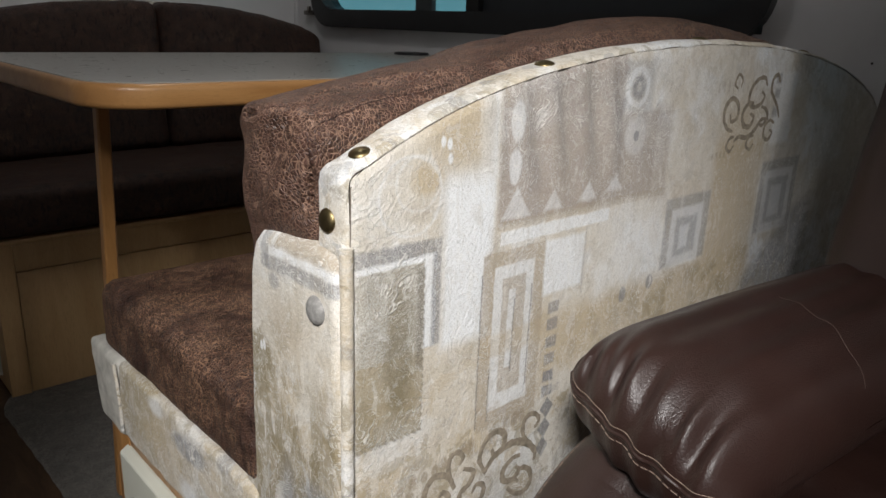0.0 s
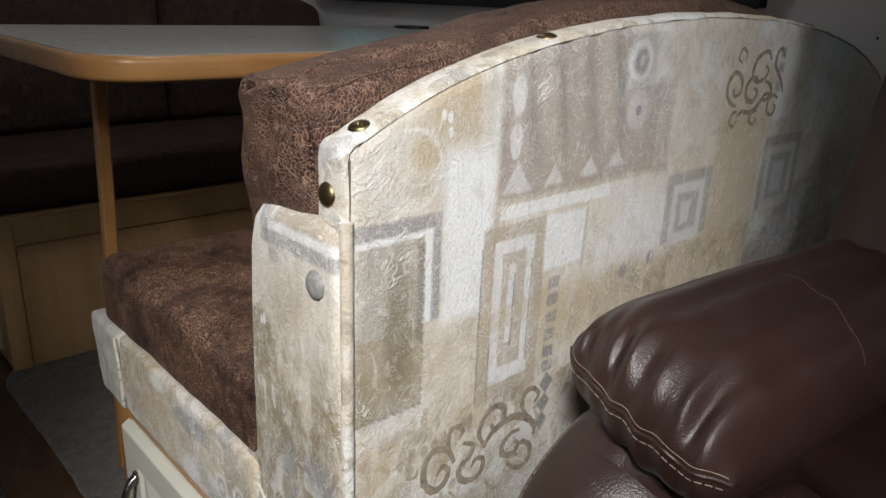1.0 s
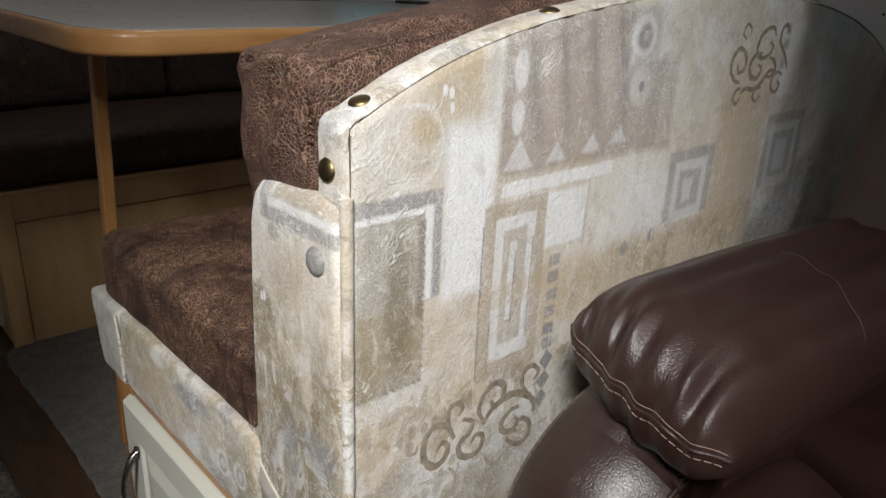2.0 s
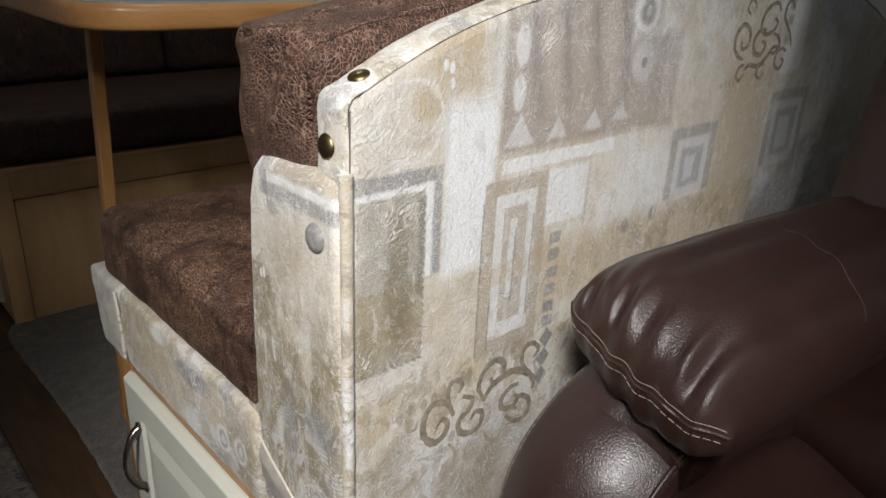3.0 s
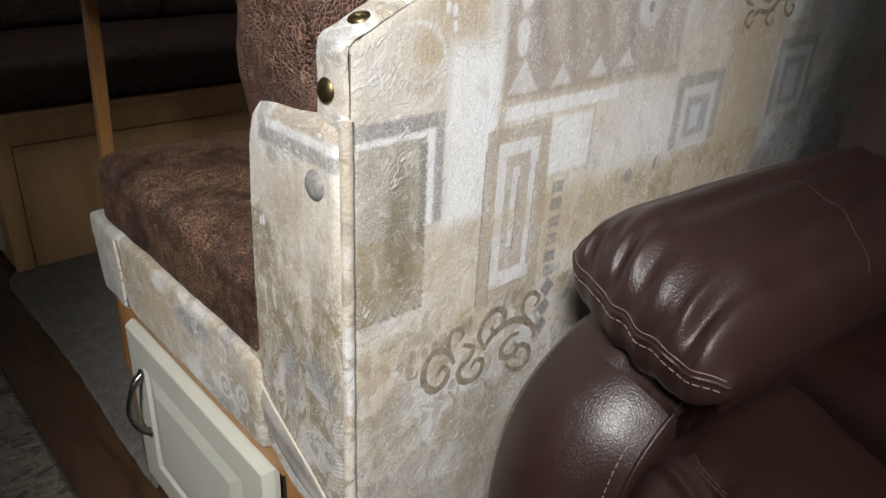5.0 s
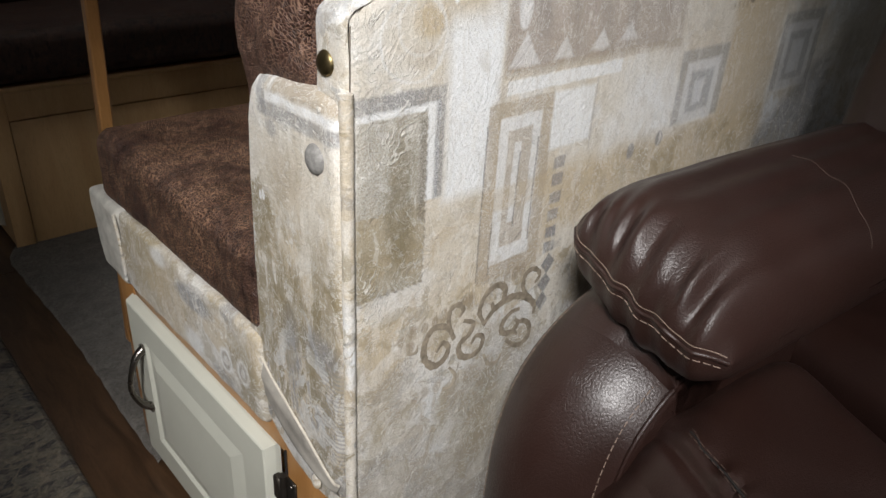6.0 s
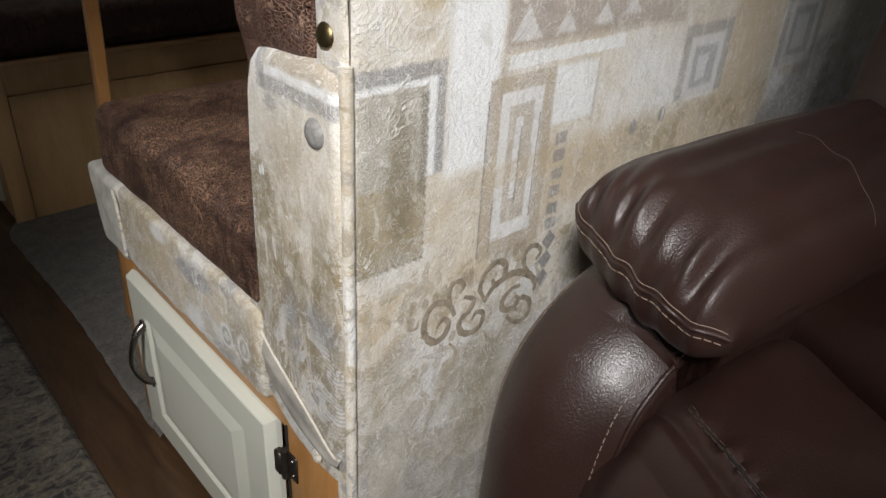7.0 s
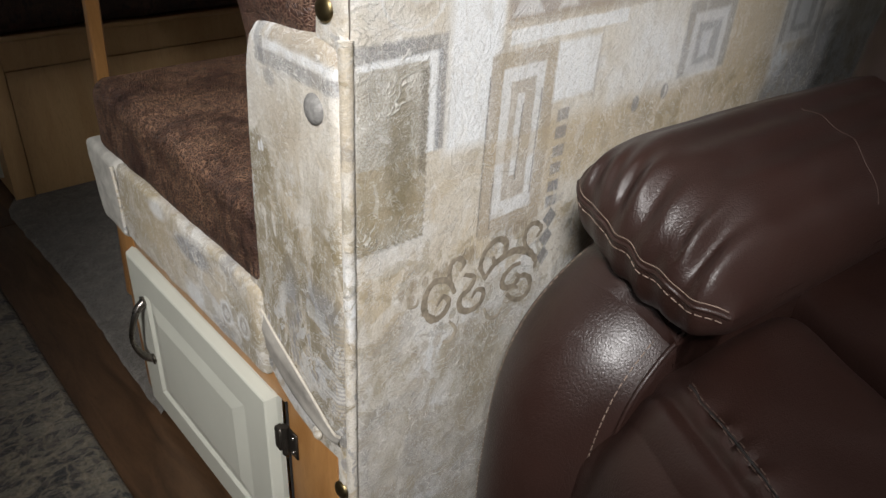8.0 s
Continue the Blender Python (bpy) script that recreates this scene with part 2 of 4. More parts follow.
    lay((0.20, 0.20, 0.225), ((u - 0.60) * 0.62 - (w - 0.512)).step(-0.012, 0.012) * rect(0.61, 0.79, 0.44, 0.605, 0.02), 0.80, 0.45)
    lay(WHITE, rect(0.775, 0.80, 0.46, 0.60, 0.012) * (w * 260.0).op("SINE").step(-0.2, 0.5), 0.45, 0.4)
    # faint olive darkens the far right, standing in for the backrest's shadow
    lay(OLIVE, rect(0.77, 1.0, 0.40, 0.80, 0.03), 0.16)
    # scrolls at the top and their pale ground
    lay(WHITE, rect(0.630, 0.682, 0.690, 0.776, 0.006), 0.65)
    for z in (0.770, 0.752, 0.730):
        lay(SLATE, rect(0.624, 0.638, z - 0.006, z + 0.006, 0.004), 0.8, 0.4)
    brown = (0.235, 0.175, 0.105)
    lay(TAN, rect(0.505, 0.60, 0.685, 0.745, 0.03), 0.6)
    for k in range(9):
        lay(brown, rect(0.485 + 0.011 * k, 0.4885 + 0.011 * k, 0.757, 0.768 + 0.001 * (k % 3), 0.003), 0.45, 0.4)
    for k in range(4):
        lay(brown, rect(0.490 + 0.009 * k, 0.4935 + 0.009 * k, 0.684, 0.690, 0.003), 0.6, 0.3)
    # dots and lozenges beside the large scroll
    for x, z, r in ((0.060, 0.452, 0.0046), (0.073, 0.4515, 0.0038), (0.085, 0.453, 0.0042), (0.095, 0.455, 0.0048), (0.128, 0.457, 0.0062), (0.118, 0.460, 0.0045),
                    (0.173, 0.464, 0.0058), (0.184, 0.467, 0.0050), (0.194, 0.468, 0.0046), (0.047, 0.447, 0.0036), (0.058, 0.437, 0.0040)):
        lay(brown, disc(x, z, r, r * 1.5, 0.5), 0.75, 0.3)
    for x, z, r in ((0.066, 0.374, 0.0056), (0.076, 0.380, 0.0052), (0.091, 0.379, 0.0050), (0.132, 0.376, 0.0095), (0.113, 0.352, 0.008)):
        lay(TAUPE, disc(x, z, r, r * 1.3, 0.6), 0.75, 0.3)
    for x, z in ((0.231, 0.463), (0.229, 0.442), (0.228, 0.421)):
        lay((0.14, 0.14, 0.15), ((u - x).abs() * 1.2 + (w - z).abs()).step(0.0125, 0.0105), 0.95, 0.25)
    # the arch at the foot
    lay(SLATE, rect(0.004, 0.072, 0.235, 0.335, 0.004), 0.62, 0.6)
    lay(CREAM, rect(0.014, 0.056, 0.225, 0.312, 0.004), 0.7, 0.3)
    lay(OLIVE, disc(0.19, 0.35, 0.045, 0.06, 0.8), 0.4, 0.3)
    lay(OLIVE, disc(0.12, 0.36, 0.02, 0.02, 0.8), 0.4, 0.3)
    # lower cloth washed darker: its greyer taupe plus the light's fall-off, in colour
    lay((0.33, 0.30, 0.26), mid.step(0.42, 0.55) * rect(-0.02, 1.0, -0.1, 0.395, 0.10), 0.62)
    lay((0.40, 0.37, 0.32), rect(-0.02, 1.0, -0.1, 0.40, 0.14), 0.35)
    # soft olive patch paints the recliner arm's shadow beside it
    lay(OLIVE, disc(0.150, 0.315, 0.030, 0.055, 0.9), 0.55, 0.3)
    for x, z in ((0.030, 0.392), (0.050, 0.360), (0.022, 0.350), (0.150, 0.300), (0.095, 0.330), (0.040, 0.255), (0.10, 0.26)):
        lay((0.34, 0.29, 0.20), disc(x + (w - z) * 0.3, z, 0.011, 0.020, 0.9), 0.55, 0.3)
    # slate over the foot deepens the painted fall-off
    lay(SLATE, rect(-0.02, 1.0, 0.10, 0.26, 0.05), 0.30, 0.6)
    return col


def post_motifs(nt, col, u, w, grain, mid):
    """The motifs on the upholstered end board: u runs away from the panel."""
    def rect(x0, x1, z0, z1, soft=0.0018):
        d = ((u - (x0 + x1) / 2).abs() - (x1 - x0) / 2).max((w - (z0 + z1) / 2).abs() - (z1 - z0) / 2)
        return d.step(soft / 2, -soft / 2)
    worn = grain.step(0.3, 0.62) * 0.5 + 0.5
    streak = noise_tex(nt, coords(nt, (60, 75, 26)), 1.0, 4, 0.6, 0.6)
    col = mix(nt, col, CREAM, rect(-0.02, 0.16, 0.50, 0.66, 0.05) * 0.62)
    col = mix(nt, col, TAN, rect(-0.02, 0.16, 0.28, 0.56, 0.10) * mid.step(0.38, 0.50) * 0.70)
    col = mix(nt, col, OLIVE, rect(0.085, 0.16, 0.46, 0.575, 0.05) * mid.step(0.40, 0.52) * 0.85)
    col = mix(nt, col, OLIVE, rect(-0.02, 0.16, 0.28, 0.53, 0.10) * streak.step(0.475, 0.515) * 0.88)
    col = mix(nt, col, SLATE, rect(-0.02, 0.16, 0.28, 0.47, 0.06) * streak.step(0.425, 0.395) * 0.75)
    col = mix(nt, col, WHITE, rect(-0.02, 0.16, 0.27, 0.55, 0.05) * mid.step(0.54, 0.56) * 0.6)
    def oval(x, z, rx, rz, soft=0.5):
        d = ((((u - x) / rx).op("POWER", 2.0)) + (((w - z) / rz).op("POWER", 2.0))).op("SQRT")
        return d.step(1 + soft / 2, 1 - soft / 2)
    ragged = mid.step(0.36, 0.46)
    col = mix(nt, col, OLIVE, oval(0.112, 0.548, 0.020, 0.030) * ragged * 0.70)
    col = mix(nt, col, TAUPE, oval(0.070, 0.590, 0.026, 0.022, 0.9) * ragged * 0.40)
    col = mix(nt, col, OLIVE, oval(0.070, 0.468, 0.024, 0.040, 0.7) * ragged * 0.62)
    col = mix(nt, col, OLIVE, oval(0.020, 0.498, 0.016, 0.048, 0.6) * ragged * 0.55)
    col = mix(nt, col, OLIVE, oval(0.118, 0.430, 0.022, 0.034, 0.6) * ragged * 0.65)
    col = mix(nt, col, SLATE, oval(0.075, 0.425, 0.012, 0.040, 0.8) * ragged * 0.60)
    col = mix(nt, col, SLATE, oval(0.028, 0.448, 0.024, 0.016, 0.8) * ragged * 0.70)
    for x, z in ((0.107, 0.560), (0.112, 0.558)):
        col = mix(nt, col, WHITE, oval(x, z, 0.0022, 0.0046) * 0.95)
    col = mix(nt, col, SLATE, oval(0.088, 0.622, 0.008, 0.007) * 0.6)
    col = mix(nt, col, SLATE, rect(-0.02, 0.102, 0.630, 0.642, 0.003) * worn * 0.8)
    col = mix(nt, col, SLATE, rect(0.094, 0.106, 0.630, 0.70, 0.003) * worn * 0.75)
    col = mix(nt, col, WHITE, rect(-0.02, 0.094, 0.6425, 0.650, 0.003) * 0.8)
    col = mix(nt, col, TAUPE, rect(-0.01, 0.084, 0.6505, 0.70, 0.004) * 0.8)
    return mix(nt, col, SLATE, rect(-0.02, 0.03, 0.33, 0.44, 0.03) * (w * 1400.0).op("SINE").step(-0.4, 0.6) * 0.55)


def rail_motifs(nt, col, u, w, grain, mid):
    """The wash of colours along the padded seat rail: u runs along it."""
    def oval(x, z, rx, rz, soft=0.5):
        d = ((((u - x) / rx).op("POWER", 2.0)) + (((w - z) / rz).op("POWER", 2.0))).op("SQRT")
        return d.step(1 + soft / 2, 1 - soft / 2)
    ragged = mid.step(0.34, 0.46)
    col = mix(nt, col, (0.47, 0.40, 0.29), 0.40)
    col = mix(nt, col, (0.33, 0.265, 0.15), oval(0.415, 0.375, 0.070, 0.045, 0.9) * ragged * 0.85)
    col = mix(nt, col, TAN, oval(0.345, 0.340, 0.050, 0.045, 0.9) * ragged * 0.7)
    col = mix(nt, col, WHITE, oval(0.275, 0.325, 0.022, 0.018, 0.6) * 0.7)
    col = mix(nt, col, WHITE, oval(0.355, 0.395, 0.020, 0.010, 0.6) * 0.6)
    col = mix(nt, col, SLATE, oval(0.265, 0.384, 0.042, 0.012, 0.5) * ragged * 0.85)
    col = mix(nt, col, SLATE, oval(0.190, 0.404, 0.014, 0.008, 0.5) * 0.6)
    col = mix(nt, col, OLIVE, oval(0.160, 0.345, 0.034, 0.040, 0.6) * ragged * 0.75)
    for x, z in ((0.196, 0.346), (0.158, 0.352)):
        col = mix(nt, col, WHITE, oval(x, z, 0.013, 0.015, 0.3) * 0.7)
        col = mix(nt, col, (0.22, 0.19, 0.15), oval(x, z, 0.009, 0.0105, 0.3) * 0.75)
        col = mix(nt, col, WHITE, oval(x, z, 0.0045, 0.0055, 0.4) * 0.7)
    return mix(nt, col, SLATE, oval(0.205, 0.318, 0.030, 0.012, 0.8) * ragged * 0.6)


FABRIC = tapestry("tapestry_panel", motifs, calm=0.72)
FABRIC_POST = tapestry("tapestry_post", post_motifs, (1, 2), 3.1, 0.5)
FABRIC_PALE = tapestry("tapestry_pale", None, (1, 2), 8.4, 0.35)
FABRIC_RAIL = tapestry("tapestry_rail", rail_motifs, (1, 2), 6.7)
FABRIC_PLAIN = tapestry("tapestry_plain", None, (1, 2), 5.3)


def suede(name, wear0=0.30, wear1=0.50, tone=1.0, net=(0.30, 0.175, 0.112)):
    """Distressed brown faux leather: dark pebbles in a net of pale tan cracks where it is worn, smooth and streaked where it is not."""
    m, nt, b = start(name, 0.5, 0, 0.35)
    vec = coords(nt)
    w = warped(nt, warped(nt, vec, 14, 0.030), 70, 0.007)
    edge = cells(nt, w, 300)
    fine = cells(nt, warped(nt, vec, 150, 0.004), 520)
    wear = noise_tex(nt, vec, 13, 5, 0.62).step(wear0, wear1)
    thick = noise_tex(nt, vec, 85, 3, 0.6)
    blot = noise_tex(nt, warped(nt, vec, 30, 0.03), 62, 5, 0.65)
    crack = (edge - (thick - 0.5) * 0.22).step(0.115, 0.03).max(fine.step(0.07, 0.0) * 0.35)
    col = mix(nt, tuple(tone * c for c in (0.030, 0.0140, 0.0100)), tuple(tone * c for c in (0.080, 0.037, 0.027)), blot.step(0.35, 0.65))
    haze = noise_tex(nt, warped(nt, vec, 22, 0.05), 24, 5, 0.65).step(0.45, 0.70)
    col = mix(nt, col, (0.105, 0.054, 0.040), haze * 0.35)
    col = mix(nt, col, net, crack * (wear * 0.86 + 0.10))
    dark = noise_tex(nt, coords(nt, (105, 140, 42)), 1.0, 4, 0.6).step(0.54, 0.62)
    col = mix(nt, col, (0.015, 0.0070, 0.0055), dark * (1.0 - wear * 0.55) * 0.85)
    nt.links.new(col, b.inputs["Base Color"])
    r = blot.step(0.2, 0.9) * 0.25 + 0.36 + crack * 0.15
    nt.links.new(r.out, b.inputs["Roughness"])
    relief(nt, b, edge.step(0.0, 0.25) * 0.8 + blot * 0.55 + haze * 0.6, 0.75, 0.0015)
    return m


def leather(name):
    """Glossy dark brown bonded leather: pebbled grain in patches, finer and smoother between."""
    m, nt, b = start(name, 0.36, 0, 0.55)
    vec = coords(nt)
    grain = cells(nt, warped(nt, vec, 260, 0.003), 560, "F1")
    lines = cells(nt, warped(nt, coords(nt, (1.0, 1.7, 1.0), (0, 0, 0.5)), 90, 0.006), 230)
    crease = noise_tex(nt, warped(nt, vec, 26, 0.03), 60, 5, 0.6, 1.6)
    tone = noise_tex(nt, vec, 6, 4, 0.6)
    patch = noise_tex(nt, vec, 17, 3, 0.55).step(0.40, 0.60)
    col = mix(nt, (0.0190, 0.0082, 0.0062), (0.0300, 0.0128, 0.0095), tone.step(0.3, 0.7))
    nt.links.new(col, b.inputs["Base Color"])
    r = tone.step(0.25, 0.75) * 0.08 + grain * 0.06 + patch * 0.06 + 0.32
    nt.links.new(r.out, b.inputs["Roughness"])
    relief(nt, b, grain * 0.45 + lines.step(0.0, 0.16) * patch * 0.5 + crease * 0.30, 0.34, 0.0009)
    return m


def timber(name, light, dark, rough=0.4, scale=(9, 9, 1.2), figure=18):
    m, nt, b = start(name, rough, 0, 0.5)
    vec = coords(nt, scale)
    ring = noise_tex(nt, warped(nt, vec, 1.2, 0.5), figure * 0.25, 6, 0.6, 0.8)
    fine = noise_tex(nt, coords(nt, tuple(30 * s for s in scale)), 2.2, 3, 0.6)
    col = mix(nt, light, dark, ring.step(0.34, 0.68))
    col = mix(nt, col, tuple(c * 0.55 for c in dark), fine.step(0.52, 0.75) * 0.35)
    nt.links.new(col, b.inputs["Base Color"])
    nt.links.new((fine * 0.18 + (rough - 0.08)).out, b.inputs["Roughness"])
    relief(nt, b, fine * 0.5 + ring * 0.3, 0.25, 0.0006)
    return m


def plain(name, color, rough=0.5, metal=0.0, spots=0.12, scale=40):
    m, nt, b = start(name, rough, metal)
    vec = coords(nt)
    n = noise_tex(nt, vec, scale, 5, 0.6)
    col = mix(nt, color, tuple(c * (1 - 2.2 * spots) for c in color), n.step(0.35, 0.75))
    nt.links.new(col, b.inputs["Base Color"])
    nt.links.new((noise_tex(nt, vec, scale * 0.4, 3) * 0.16 + (rough - 0.08)).out, b.inputs["Roughness"])
    relief(nt, b, noise_tex(nt, vec, scale * 9, 3), 0.12, 0.0006)
    return m


SUEDE, LEATHER = suede("distressed_suede", 0.25, 0.50, 0.85, (0.235, 0.142, 0.098)), leather("bonded_leather")
SUEDE_SEAT = suede("darker_suede", 0.40, 0.56, 0.72, (0.29, 0.170, 0.105))
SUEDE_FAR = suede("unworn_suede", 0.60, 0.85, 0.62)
OAK = timber("oak_trim", (0.45, 0.235, 0.085), (0.36, 0.17, 0.055), 0.36, (1.2, 9, 9))
OAK_UP = timber("oak_upright", (0.44, 0.225, 0.080), (0.34, 0.16, 0.05), 0.36)
MAPLE = timber("maple_laminate", (0.60, 0.400, 0.200), (0.52, 0.330, 0.155), 0.42, (7, 7, 1.1))
FLOORWOOD = timber("brown_plank", (0.105, 0.056, 0.028), (0.036, 0.0185, 0.0092), 0.36, (7, 1.2, 7), 22)
PAINT = plain("cream_paint", (0.60, 0.60, 0.52), 0.38, 0, 0.03, 14)
LAMINATE = plain("grey_laminate", (0.31, 0.295, 0.27), 0.30, 0, 0.03, 160)
WALL = plain("white_wall_panel", (0.62, 0.62, 0.63), 0.55, 0, 0.04, 9)
BLACK = plain("black_frame", (0.010, 0.010, 0.011), 0.35, 0, 0.1, 50)
BRASS = plain("antique_brass", (0.235, 0.180, 0.090), 0.40, 1.0, 0.22, 160)
STEEL = plain("dark_nickel", (0.22, 0.20, 0.18), 0.28, 1.0, 0.1, 90)
HINGE = plain("bronze_hinge", (0.075, 0.065, 0.055), 0.42, 0.8, 0.15, 150)
THREAD = plain("pale_thread", (0.22, 0.16, 0.125), 0.7, 0, 0.1, 300)
DARKTHREAD = plain("dark_thread", (0.075, 0.045, 0.034), 0.7, 0, 0.1, 300)
# near-black: the shade in gap and seat seam, also the chair's base
GAP = plain("dark_gap", (0.012, 0.010, 0.009), 0.9)
FOLD = plain("shaded_fold", (0.19, 0.16, 0.125), 0.9)


def pile(name, colors, scale, rug=False):
    m, nt, b = start(name, 0.95, 0, 0.15)
    vec = coords(nt)
    tuft = noise_tex(nt, vec, 210, 5, 0.75)
    blot = noise_tex(nt, warped(nt, vec, 9, 0.08), scale, 5, 0.65)
    col = mix(nt, colors[0], colors[1], blot.step(0.36, 0.64))
    if rug:
        w = warped(nt, vec, 24, 0.05)
        bands = noise_tex(nt, coords(nt, (5, 16, 1), (0, 0, 0.35)), 2.6, 5, 0.7, 1.4)
        col = mix(nt, col, colors[2], bands.step(0.50, 0.56) * 0.92)
        col = mix(nt, col, colors[3], cells(nt, w, 26).step(0.10, 0.02) * 0.55)
        col = mix(nt, col, colors[2], noise_tex(nt, w, 34, 5, 0.7).step(0.55, 0.62) * 0.7)
    col = mix(nt, col, tuple(c * 0.4 for c in colors[0]), tuft.step(0.44, 0.62) * 0.75)
    nt.links.new(col, b.inputs["Base Color"])
    b.inputs["Sheen Weight"].default_value = 0.15
    relief(nt, b, tuft + blot * 0.6, 0.9, 0.004)
    return m


CARPET = pile("grey_carpet", ((0.215, 0.198, 0.172), (0.135, 0.122, 0.106)), 34)
RUG = pile("patterned_rug", ((0.22, 0.19, 0.145), (0.14, 0.125, 0.105), (0.018, 0.020, 0.026), (0.29, 0.24, 0.17)), 11, True)

# ---- mesh helpers ----


def part(name, bm, material, parent=None, label="", smooth=True):
    me = bpy.data.meshes.new(name)
    bm.normal_update()
    bm.to_mesh(me)
    bm.free()
    me.materials.append(material)
    if smooth:
        me.shade_smooth()
        me.set_sharp_from_angle(angle=radians(38))
    ob = new(name, me)
    ob.parent = parent
    return tagged(ob, label)


def thing(name, label, category, at=(0, 0, 0), group="", kind=""):
    ob = new(name)
    ob.location = at
    return tagged(ob, label, category, group, kind)


def block(x0, x1, y0, y1, z0, z1, bevel=0.003, segments=2, bm=None):
    """A box with bevelled edges."""
    own = bmesh.new()
    bmesh.ops.create_cube(own, size=1)
    for v in own.verts:
        v.co = Vector(((x0, x1)[v.co.x > 0], (y0, y1)[v.co.y > 0], (z0, z1)[v.co.z > 0]))
    if bevel:
        bmesh.ops.bevel(own, geom=own.edges[:], offset=bevel, segments=segments, profile=0.5, affect="EDGES")
    if bm is None:
        return own
    me = bpy.data.meshes.new("tmp")
    own.to_mesh(me)
    own.free()
    bm.from_mesh(me)
    bpy.data.meshes.remove(me)
    return bm


def prism(outline, y0, y1, bevel=0.003, segments=2, axis="y"):
    """A closed outline of (a, z) pairs drawn out between two depths along y or x."""
    bm = bmesh.new()
    put = (lambda a, d, z: (a, d, z)) if axis == "y" else (lambda a, d, z: (d, a, z)) if axis == "x" else (lambda a, d, z: (a, z, d))
    f0 = [bm.verts.new(put(a, y0, z)) for a, z in outline]
    f1 = [bm.verts.new(put(a, y1, z)) for a, z in outline]
    n = len(outline)
    faces = [bm.faces.new(f0), bm.faces.new(f1[::-1])]
    for i in range(n):
        bm.faces.new((f0[i], f1[i], f1[(i + 1) % n], f0[(i + 1) % n]))
    bmesh.ops.recalc_face_normals(bm, faces=bm.faces[:])
    if bevel:
        rim = [e for f in faces for e in f.edges]
        bmesh.ops.bevel(bm, geom=rim, offset=bevel, segments=segments, profile=0.5, affect="EDGES")
    return bm


def cushion(x0, x1, y0, y1, z0, z1, r, cuts=40, shape=None, wrinkle=0.002, scale=18, seed=0.0):
    """A soft rounded block: a dense box pulled onto rounded edges, then moved by shape(p, normal, s), s from -1 to 1 in the box."""
    bm = bmesh.new()
    bmesh.ops.create_cube(bm, size=2)
    bmesh.ops.subdivide_edges(bm, edges=bm.edges[:], cuts=cuts, use_grid_fill=True)
    c, h = Vector(((x0 + x1) / 2, (y0 + y1) / 2, (z0 + z1) / 2)), Vector(((x1 - x0) / 2, (y1 - y0) / 2, (z1 - z0) / 2))
    for v in bm.verts:
        s = Vector([math.copysign(abs(a) ** 0.9, a) for a in v.co])
        p = Vector([a * b for a, b in zip(s, h)])
        core = Vector([max(-b + r, min(b - r, a)) for a, b in zip(p, h)])
        d = p - core
        n = d.normalized() if d.length > 1e-6 else Vector((0, 0, 1))
        q = core + n * r if d.length > 1e-6 else p
        q = q + c
        if shape:
            q = shape(q, n, s)
        q = q + n * wrinkle * (noise.noise(q * scale + Vector((seed, 0, 0))) + 0.5 * noise.noise(q * scale * 2.7 + Vector((0, seed, 0))))
        v.co = q
    return bm


def tube(points, radius, sides=8, bm=None, closed=False):
    """A round cord along points."""
    bm = bm or bmesh.new()
    pts = [Vector(p) for p in points]
    rings = []
    for i, p in enumerate(pts):
        a = pts[max(0, i - 1)]
        b = pts[min(len(pts) - 1, i + 1)]
        d = (b - a).normalized()
        u = d.cross(Vector((0.31, 0.22, 0.92))).normalized()
        w = d.cross(u)
        r = radius(i / (len(pts) - 1)) if callable(radius) else radius
        rings.append([bm.verts.new(p + (u * math.cos(k * math.tau / sides) + w * math.sin(k * math.tau / sides)) * r) for k in range(sides)])
    for r0, r1 in zip(rings, rings[1:]):
        for k in range(sides):
            bm.faces.new((r0[k], r0[(k + 1) % sides], r1[(k + 1) % sides], r1[k]))
    bm.faces.new(rings[0][::-1])
    bm.faces.new(rings[-1])
    return bm


def stitches(points, length, gap, radius):
    """A dashed row of thread along points (one mesh: too many to count)."""
    bm = bmesh.new()
    pts = [Vector(p) for p in points]
    run = [0.0]
    for a, b in zip(pts, pts[1:]):
        run.append(run[-1] + (b - a).length)

    def at(s):
        for i in range(len(pts) - 1):
            if s <= run[i + 1] or i == len(pts) - 2:
                return pts[i].lerp(pts[i + 1], (s - run[i]) / max(1e-9, run[i + 1] - run[i]))
    s = 0.0
    while s + length < run[-1]:
        tube([at(s), at(s + length / 2), at(s + length)], radius, 5, bm)
        s += length + gap
    return bm


def sheet(fun, nu, nv):
    """A grid surface from fun(u, v), u and v from 0 to 1."""
    bm = bmesh.new()
    rows = [[bm.verts.new(fun(i / nu, j / nv)) for j in range(nv + 1)] for i in range(nu + 1)]
    for i in range(nu):
        for j in range(nv):
            bm.faces.new((rows[i][j], rows[i + 1][j], rows[i + 1][j + 1], rows[i][j + 1]))
    return bm


def cling(ob, points, lift=0.0004):
    """Points moved onto the nearest place of a part."""
    tree = BVHTree.FromPolygons([v.co for v in ob.data.vertices], [p.vertices for p in ob.data.polygons])
    out = []
    for p in points:
        place, normal, _, _ = tree.find_nearest(Vector(p))
        out.append(place + normal * lift)
    return out


# ---- setting ----
WX = 1.02      # window wall
FY = 1.735     # far end wall
NX, NY, CZ = -1.55, -1.75, 1.98


def floor_slab():
    return block(NX, WX + 0.03, NY, FY + 0.03, -0.06, -0.004, 0)


tagged(part("floor", floor_slab(), FLOORWOOD, None, "dark brown wooden floor of the cabin", False), category="floor", kind="structure")
